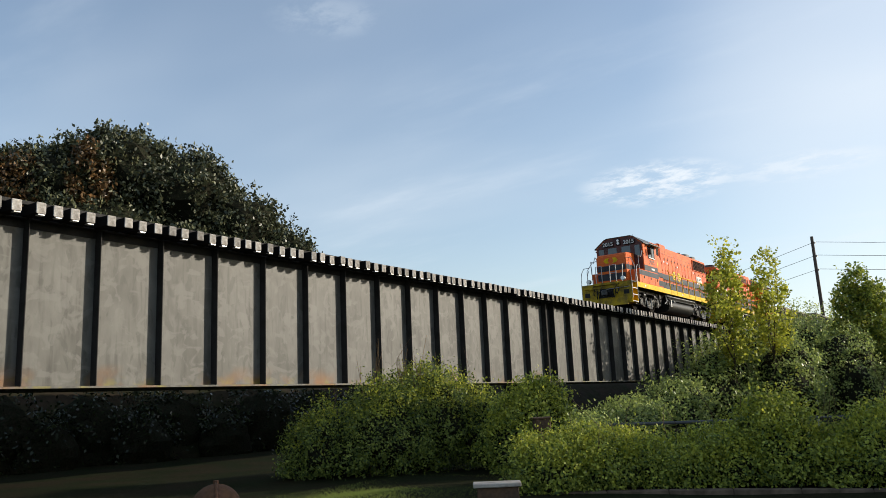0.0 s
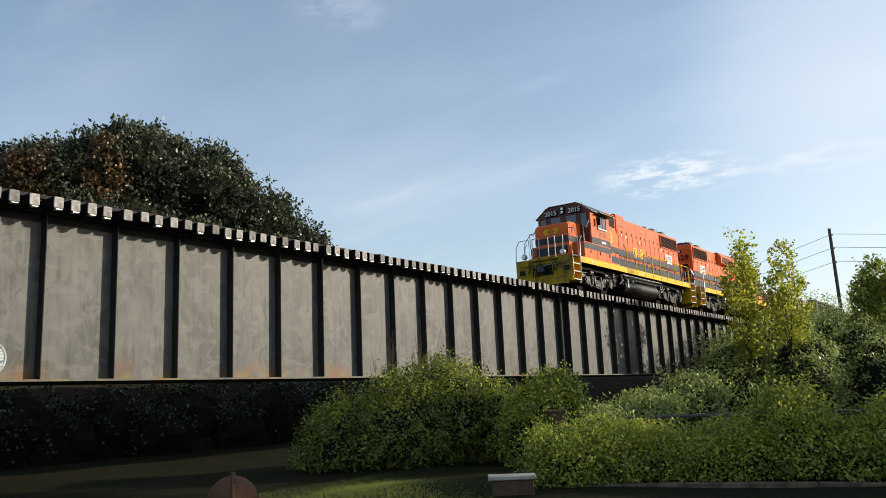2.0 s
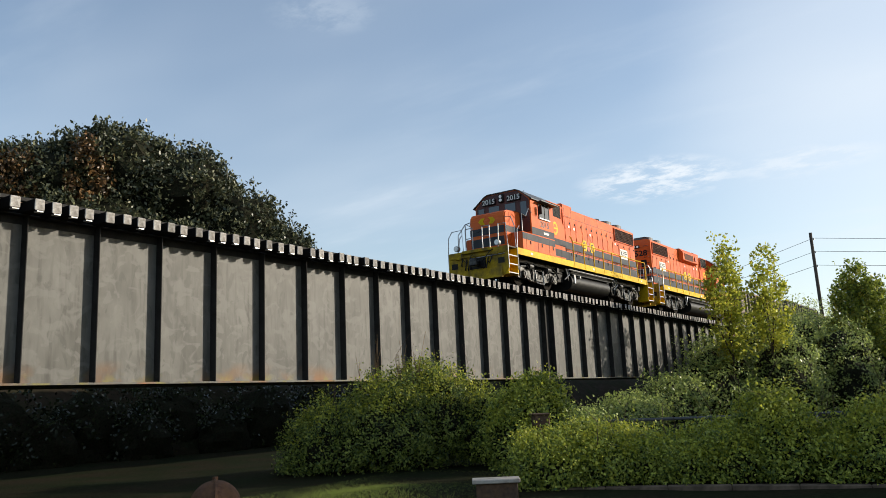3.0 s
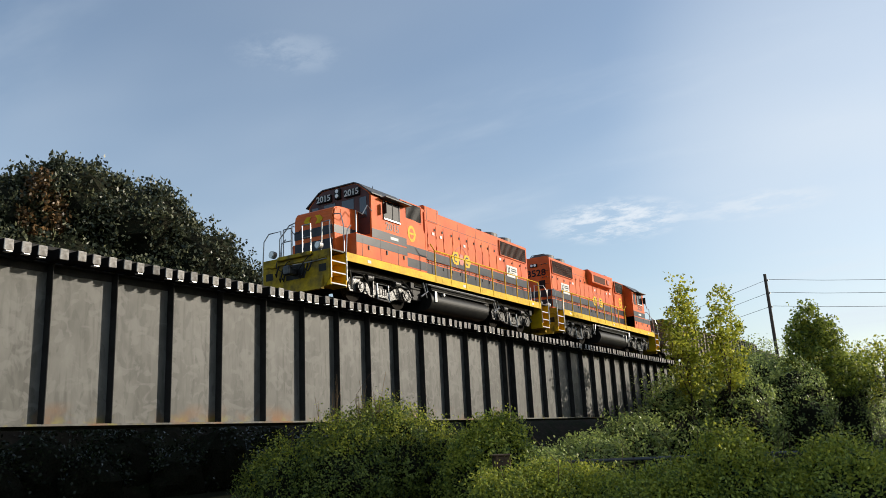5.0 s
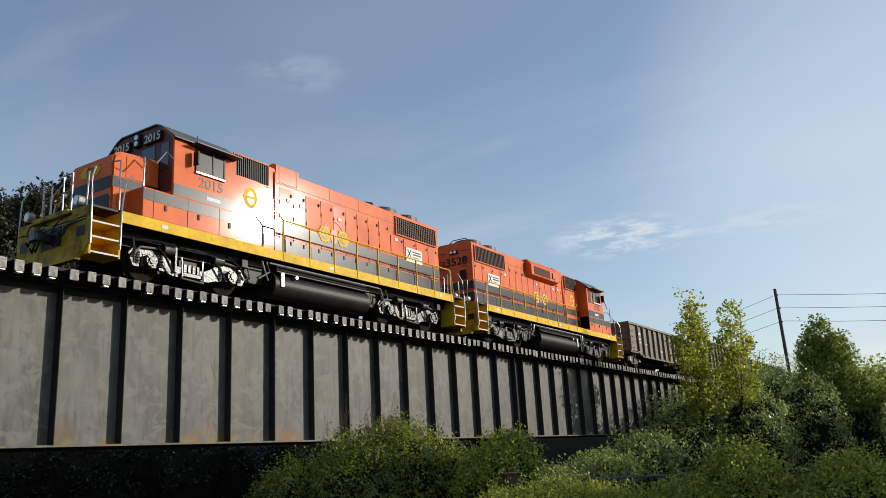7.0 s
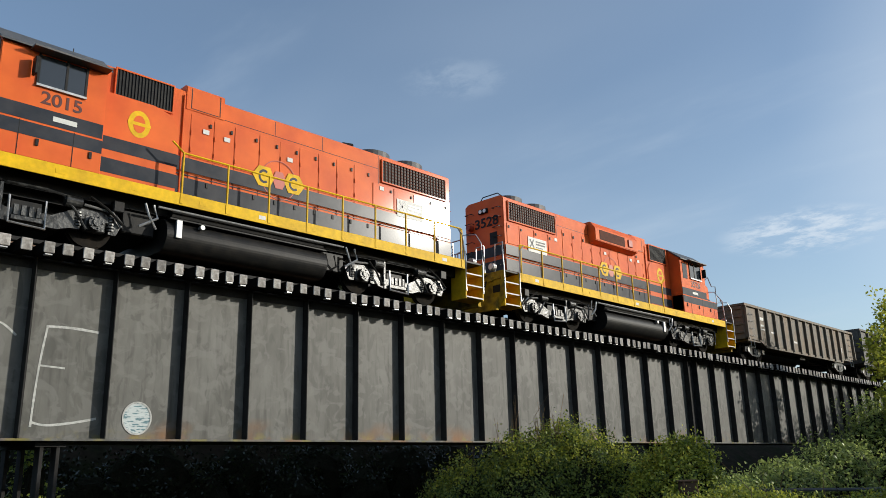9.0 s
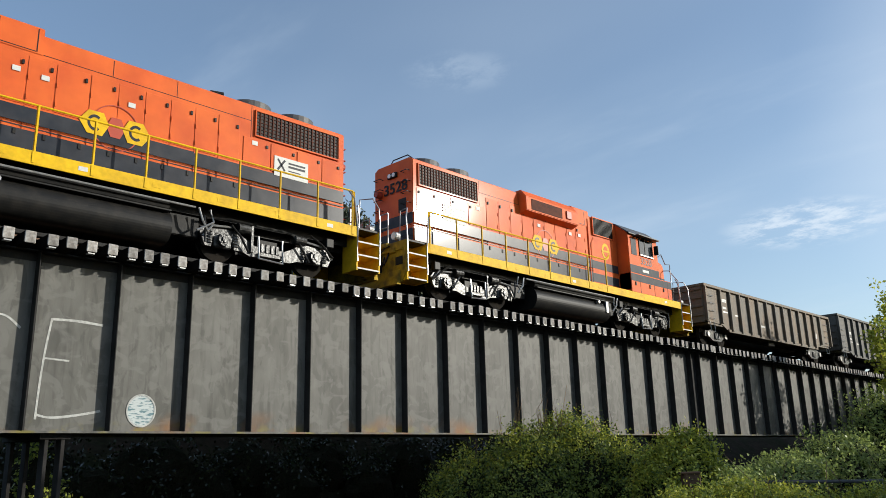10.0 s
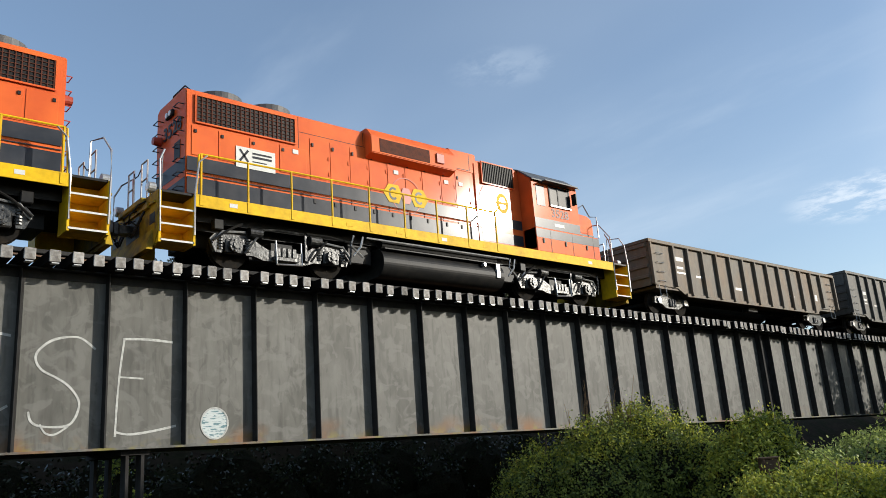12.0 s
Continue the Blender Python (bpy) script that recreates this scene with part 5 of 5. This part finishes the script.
def build_plants():
    # big shrub before the girder
    x, y = at_way(50.5, 19.6)
    c, s = math.cos(radians(-50.5)), math.sin(radians(-50.5))

    def by(cx, cy, u, w, z, ru, rw, rz):
        """A mass u to the right of and w beyond a place, seen along a heading of 50 degrees."""
        return (cx + u * c + w * -s * 1.0, cy + u * s + w * c, z, ru, rw, rz)

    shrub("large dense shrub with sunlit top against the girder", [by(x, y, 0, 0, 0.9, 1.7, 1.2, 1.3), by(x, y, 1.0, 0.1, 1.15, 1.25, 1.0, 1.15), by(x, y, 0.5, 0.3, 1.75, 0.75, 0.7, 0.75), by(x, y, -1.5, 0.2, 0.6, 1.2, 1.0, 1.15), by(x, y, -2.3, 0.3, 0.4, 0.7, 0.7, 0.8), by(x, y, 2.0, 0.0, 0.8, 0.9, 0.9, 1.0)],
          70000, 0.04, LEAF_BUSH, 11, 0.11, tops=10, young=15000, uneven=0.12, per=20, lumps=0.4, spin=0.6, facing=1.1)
    rng = random.Random(31)
    stalks = thing("dry_weed", "tall dry brown weed stalks rising from the shrub", "weed", "shrubs along the bridge")
    for _ in range(16):
        a, b = at_way(rng.uniform(48.2, 52.0), 19.4)
        h = rng.uniform(2.6, 3.35)
        lean = rng.gauss(0, 0.16)
        part("stalk", tube([(a, b, -0.05), (a + lean * 0.4, b - lean * 0.4, 1.6), (a + lean, b - lean, h)], 0.011, sides=5, taper=0.004), DRY, stalks)
        if rng.random() < 0.7:
            part("twig", tube([(a + lean * 0.7, b - lean * 0.7, h - 0.5), (a + lean + rng.gauss(0, 0.12), b - lean, h - 0.1)], 0.006, sides=4, taper=0.003), DRY, stalks)
    x, y = at_way(59.6, 18.2)
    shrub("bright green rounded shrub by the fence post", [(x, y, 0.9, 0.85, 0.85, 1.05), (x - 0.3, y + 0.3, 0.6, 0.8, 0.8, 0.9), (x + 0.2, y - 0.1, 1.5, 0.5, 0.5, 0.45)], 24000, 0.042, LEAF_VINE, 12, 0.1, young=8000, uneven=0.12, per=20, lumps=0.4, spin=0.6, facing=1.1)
    # vine-covered hedge in front
    for k, (yaw, dist, r, h, n) in enumerate(((60.6, 14.7, 0.85, 0.88, 9000), (63.4, 15.0, 0.9, 1.0, 9000), (66.2, 15.4, 0.95, 0.82, 9000), (69.4, 15.5, 0.9, 0.72, 8500), (72.0, 15.3, 0.8, 0.9, 8500), (75.2, 15.3, 0.8, 1.42, 10500), (78.4, 15.2, 0.75, 0.8, 8500), (81.6, 15.0, 0.95, 1.2, 9500), (85.4, 15.4, 1.0, 0.95, 8000))):
        x, y = at_way(yaw, dist)
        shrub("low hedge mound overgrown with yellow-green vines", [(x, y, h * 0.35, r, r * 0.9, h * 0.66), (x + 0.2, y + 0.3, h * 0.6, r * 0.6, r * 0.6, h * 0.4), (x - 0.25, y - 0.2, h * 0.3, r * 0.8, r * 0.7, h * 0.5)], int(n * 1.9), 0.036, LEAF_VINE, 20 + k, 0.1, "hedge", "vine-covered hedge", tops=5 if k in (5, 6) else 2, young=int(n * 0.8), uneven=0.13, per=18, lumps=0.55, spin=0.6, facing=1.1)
    # creeper bank over the far end of the girder
    for k, (x, y, z, r, q, h, n) in enumerate(((36, 15.8, 0.3, 3.0, 1.6, 0.95, 7000), (41, 15.6, 0.6, 3.2, 1.8, 1.7, 9000), (46.5, 15.0, 1.2, 3.2, 2.2, 3.3, 14000), (52, 14.4, 1.6, 3.6, 2.4, 4.3, 15000), (58, 13.6, 2.0, 4.0, 2.6, 4.9, 16000), (65, 13.0, 2.2, 4.5, 3.0, 5.3, 16000), (74, 12, 2.4, 5, 3.5, 5.6, 14000), (85, 11, 2.4, 6, 4, 6.0, 12000), (31, 16.0, 0.1, 2.6, 1.3, 0.7, 5000), (49, 11.9, 1.4, 3.0, 2.0, 3.3, 9000), (57, 10.2, 1.6, 3.4, 2.2, 4.1, 9000), (66, 9.0, 1.8, 4.0, 2.4, 4.9, 9000))):
        x, y = x + y * 0.027, y - x * 0.027
        shrub("dense creeper-covered thicket beside the girder", [(x, y, z, r, q, h), (x + r * 0.5, y + 0.5, z * 0.8, r * 0.7, q * 0.8, h * 0.9), (x - r * 0.5, y - 0.6, z * 0.6, r * 0.7, q * 0.8, h * 0.7), (x, y - q * 0.4, z + h * 0.3, r * 0.5, q * 0.6, h * 0.55)], int(n * 2.0), 0.1, LEAF_BANK, 40 + k, 0.24, "thicket", "thicket beside the bridge", uneven=0.13, per=22, lumps=0.18, spin=0.6, facing=1.1)
    # yellow-green young trees before the far span
    x, y = at_way(72.9, 47)
    tree("slender young tree with sparse yellow-green leaves", (x, y), 10, [(x - 0.4, y, 6.3, 1.1, 1.0, 2.2), (x - 0.2, y, 8.6, 0.55, 0.6, 1.5), (x + 0.6, y - 0.2, 8.8, 0.5, 0.5, 1.2), (x - 1.7, y + 0.2, 6.6, 0.8, 0.7, 1.0), (x + 1.2, y - 0.3, 6.2, 1.0, 0.9, 1.6), (x, y, 4.4, 1.5, 1.2, 1.6)], 4300, 0.15, LEAF_YEL, 71, 0.12, 0.24, "young trees beside the bridge", hollow=0.3, per=36, uneven=0.16, lumps=0.5, droop=0.0, long=1.25)
    x, y = at_way(75.4, 48.5)
    tree("slender young tree with open leafy branches", (x, y), 9.4, [(x, y, 7.0, 1.0, 0.9, 1.4), (x + 0.2, y, 8.6, 0.5, 0.5, 0.9), (x + 1.6, y - 0.3, 7.2, 0.8, 0.6, 0.6), (x, y, 5.0, 1.5, 1.2, 1.6)], 2800, 0.15, LEAF_YEL, 72, 0.1, 0.22, "young trees beside the bridge", hollow=0.3, per=36, uneven=0.16, lumps=0.5, droop=0.0, long=1.25)
    x, y = at_way(80.7, 62)
    tree("rounded green tree above the thicket", (x, y), 9.8, [(x, y, 8.4, 0.9, 0.9, 1.3), (x + 0.2, y - 0.8, 7.5, 1.1, 1.1, 1.2), (x, y + 0.8, 7.3, 1.0, 1.0, 1.2), (x, y - 0.5, 6.0, 1.4, 1.4, 1.5), (x, y + 0.9, 5.2, 1.5, 1.5, 1.6), (x, y - 1.6, 4.6, 1.6, 1.6, 1.6)], 12000, 0.14, LEAF_VINE, 73, 0.15, 0.24, "trees beside the bridge", hollow=0.4, per=30, lumps=0.35, uneven=0.14)
    x, y = at_way(84.5, 66)
    tree("yellowing tree above the thicket", (x, y), 7.2, [(x, y, 5.0, 2.2, 2.2, 2.2), (x + 1.5, y - 2.0, 4.6, 2.0, 2.0, 1.9)], 4200, 0.15, LEAF_YEL, 74, 0.15, 0.35, "trees beside the bridge", hollow=0.35)
    # magnolia behind the bridge
    x, y = at_way(30.5, 37)
    mag = []
    for yaw, d, z, r in ((31.8, 37, 12.0, 2.5), (27.3, 37, 10.9, 2.6), (35.6, 37, 11.1, 2.6), (39.2, 37, 9.5, 2.4), (42.3, 37, 8.2, 1.9), (43.3, 37, 7.0, 1.4), (23.5, 38, 9.6, 2.4), (20, 38, 8.0, 2.4), (30, 36, 8.0, 3.5), (36, 36, 6.8, 3.2), (25, 36, 6.5, 3.0), (29.4, 37, 12.5, 1.5), (32.6, 37, 13.0, 1.2), (24.8, 37, 11.8, 1.3), (36.6, 37, 12.5, 0.9), (41.6, 37, 9.7, 0.8), (26.2, 37, 12.5, 0.9), (30.6, 37, 13.7, 0.8), (34.4, 37, 13.0, 0.8), (38.4, 37, 11.5, 0.8), (22.8, 38, 11.5, 0.9)):
        a, b = at_way(yaw, d)
        mag.append((a, b, z, r, r, r * 0.85))
    a1, b1 = at_way(25.6, 35.5)
    a2, b2 = at_way(29.6, 35.2)
    tree("broad dark magnolia with glossy leaves and bronze patches", (x, y), 13, mag, 110000, 0.105, LEAF_MAG, 81, 0.4, 0.15, core=0.84, hollow=0.82, per=14, droop=-0.6, uneven=0.06, lumps=0.22,
         extra=dict(blobs=[(a1, b1, 11.0, 1.3, 1.0, 1.2), (a2, b2, 11.2, 0.8, 1.0, 1.8), (a2 + 1.5, b2, 9.0, 1.0, 0.8, 0.8), (a1 + 0.3, b1 - 0.5, 9.3, 0.8, 0.6, 1.4)], count=9000, size=0.105, mat=LEAF_MAGB, seed=82, clump=0.18, hollow=0.7))
    # undergrowth behind the bridge, its leaf colour darkened to stand for shade
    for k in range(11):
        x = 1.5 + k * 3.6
        shrub("undergrowth behind the bridge, leaf colour darkened for shade", [(x, 25.5 + (k % 3) * 0.5, 0.8, 2.2, 1.2, 2.0), (x + 1.4, 25.0, 0.4, 1.5, 1.0, 1.5)], 3600, 0.08, LEAF_SHADE, 100 + k, 0.25, "undergrowth", "undergrowth behind the bridge")
    shrub("sunlit leafy sapling beside the bridge pier", [(6.75, 19.9, 1.1, 0.35, 0.5, 1.2), (7.1, 20.1, 0.5, 0.45, 0.5, 0.8)], 2600, 0.06, LEAF_VINE, 120, 0.14, "sapling", "undergrowth behind the bridge")
    # unseen tall tree added behind the viewer; its shade falls under the bridge
    tree("tall unseen broad-leaved tree added to shade the ground by the bridge", (23, -7), 13, [(25.5, -6.8, 10.1, 3.4, 2.6, 1.8), (22, -7, 10.0, 3.5, 2.6, 1.8), (18, -7, 9.7, 3.4, 2.6, 2.0), (30.0, -6.8, 10.7, 2.0, 2.0, 1.1)], 30000, 0.2, LEAF_BANK, 140, 0.35, 0.3, core=0.88, hollow=0.6)
    # unseen tree row added beside the viewer to shade lower hedge and thicket
    for k, (x, top) in enumerate(((19, 3.0), (22.0, 4.7), (24, 5.5), (26.5, 6.2), (30.5, 9.0), (34.5, 10.0), (40, 9.4), (46, 9.8), (52, 10.0), (58, 10.0), (64.5, 9.2), (71, 8.7))):
        w = 2.2 if k < 5 else 3.2
        tree("leafy unseen broad-leaved tree in a row added to cast shade", (x, -5), top, [(x, -5, top * 0.6, w, 2.0, top * 0.38), (x - w * 0.6, -5.2, top * 0.42, w * 0.8, 1.8, top * 0.38), (x + w * 0.5, -4.8, top * 0.38, w * 0.8, 1.8, top * 0.36)], 2600, 0.2, LEAF_BANK, 160 + k, 0.22, 0.3, "row of trees beside the path", core=0.9, hollow=0.6)
    # far woods
    rng = random.Random(9)
    far = []
    for i in range(46):
        yaw = 74 + i * 0.75
        d = rng.uniform(170, 230)
        a, b = at_way(yaw, d)
        far.append((a, b, rng.uniform(5, 9), rng.uniform(5, 8), rng.uniform(4, 6), rng.uniform(6, 9)))
    me = leaf_mesh("far_woods", far, 26000, 0.7, LEAF_FAR, 130, 1.3, 30, 0.6)
    tagged(new("far_woods", me), "hazy green line of distant woods", "woods", kind="stuff")


def build_small_things():
    # utility pole with wires
    p = thing("utility_pole", "dark leaning timber utility pole with three wires", "utility pole")
    px, py = at_way(78.6, 120)
    lean = Vector((-1.8, 0.0))
    part("pole", tube([(px, py, -0.3), (px + lean.x * 0.5, py, 10), (px + lean.x, py, 21.6)], 0.27, sides=10, taper=0.2), POLE, p, smooth=True)
    for z in (17.0, 18.9, 20.7):
        part("insulator", disc((px + lean.x * z / 21.6 + 0.05, py - 0.3, z), 0.09, 0.25, "z", sides=8), GREY, p)
        for end in (at_way(60, 240), at_way(100, 150)):
            q = [(px + lean.x * z / 21.6 + 0.05, py - 0.3, z + 0.12)]
            for k in range(1, 9):
                t = k / 8
                q.append((q[0][0] + (end[0] - q[0][0]) * t, q[0][1] + (end[1] - q[0][1]) * t, q[0][2] - 6 * t * (1 - t) + 1.0 * t * (-1 if end[1] > 50 else 1)))
            part("wire", tube(q, 0.028, sides=4), BLACK, p)
    # rusted iron ball with a raised band
    bx, by_ = at_way(38.1, 11.6)
    b = thing("iron_buoy", "rusted round iron buoy with a raised seam standing on the grass", "iron buoy")
    bm = bmesh.new()
    bmesh.ops.create_uvsphere(bm, u_segments=28, v_segments=18, radius=0.345, matrix=Matrix.Translation((bx, by_, 0.31)))
    part("shell", bm, RUST, b, smooth=True)
    ring = [(bx + 0.35 * math.cos(a) * math.sin(radians(38)), by_ + 0.35 * math.cos(a) * math.cos(radians(38)), 0.31 + 0.35 * math.sin(a)) for a in [k * math.tau / 36 for k in range(37)]]
    part("seam", tube(ring, 0.022, sides=6), RUST, b)
    part("lug", box(bx - 0.03, bx + 0.03, by_ - 0.03, by_ + 0.03, 0.64, 0.7, 0.008), RUST, b)
    # concrete bench
    cx, cy = at_way(56.9, 13.2)
    turn = pose(cx, cy, 0, 0, 0, -57)
    be = thing("concrete_bench", "low pale concrete bench half hidden by the hedge", "bench", at=turn)
    part("slab", box(-0.42, 0.34, -0.2, 0.2, 0.25, 0.315, 0.012), CONCRETE, be)
    part("base", box(-0.36, 0.3, -0.15, 0.15, -0.03, 0.248, 0.01), BROWN, be)
    # kerb in front of the hedge
    k = thing("kerb", "low weathered brown edging stones in front of the hedge", "kerb", kind="structure")
    pts = [at_way(yaw, 14.0) for yaw in (60.5, 64, 68, 72, 76, 80, 84, 88)]
    for a, c in zip(pts, pts[1:]):
        d = Vector((c[0] - a[0], c[1] - a[1]))
        m = pose(a[0], a[1], 0, 0, 0, math.degrees(math.atan2(d.y, d.x)))
        part("kerb_stone", box(0.004, d.length - 0.004, -0.1, 0.1, -0.05, 0.04, 0.012), KERB, k, at=m)
    # timber post with a box head
    cx, cy = at_way(60.0, 15.9)
    q = thing("fence_post", "brown timber post with a square cap in the hedge", "fence post", at=pose(cx, cy, 0, 0, 0, -50))
    part("post", box(-0.08, 0.08, -0.08, 0.08, -0.05, 1.0, 0.008), BROWN, q)
    part("cap", box(-0.15, 0.15, -0.15, 0.15, 1.0, 1.2, 0.012), BROWN, q)
    part("lid", box(-0.18, 0.18, -0.17, 0.17, 1.201, 1.235, 0.008), BROWN, q)
    # pipe rail behind the hedge
    r = thing("pipe_rail", "grey metal pipe handrail behind the hedge", "handrail")
    a, b2 = at_way(64.0, 19.2), at_way(88, 24.5)
    part("rail", tube([(*a, 0.92), ((a[0] + b2[0]) / 2, (a[1] + b2[1]) / 2, 0.85), (*b2, 0.73)], 0.035, sides=8), ROOF, r, smooth=True)
    for t in (0.0, 0.25, 0.5, 0.75, 1.0):
        x, y = a[0] + (b2[0] - a[0]) * t, a[1] + (b2[1] - a[1]) * t
        part("post", tube([(x, y, -0.05), (x, y, 0.9 - 0.19 * t)], 0.03, sides=8), GREY, r)


build_ground()
build_bridge()
build_graffiti()
TRAIN = [locomotive("2015", False, "orange diesel locomotive with dark bands, yellow sills, low nose leading"),
         locomotive("3528", True, "orange diesel locomotive running long hood first, flared brake housing"),
         gondola(RUSTCAR, "weathered brown gondola car with outside posts, loaded", 1),
         gondola(DARKCAR, "dark grey gondola car with outside posts, loaded", 2, high=3.1),
         gondola(RUSTCAR, "weathered brown gondola car with outside posts, loaded", 3)]
build_plants()
build_grass()
build_small_things()
motions()
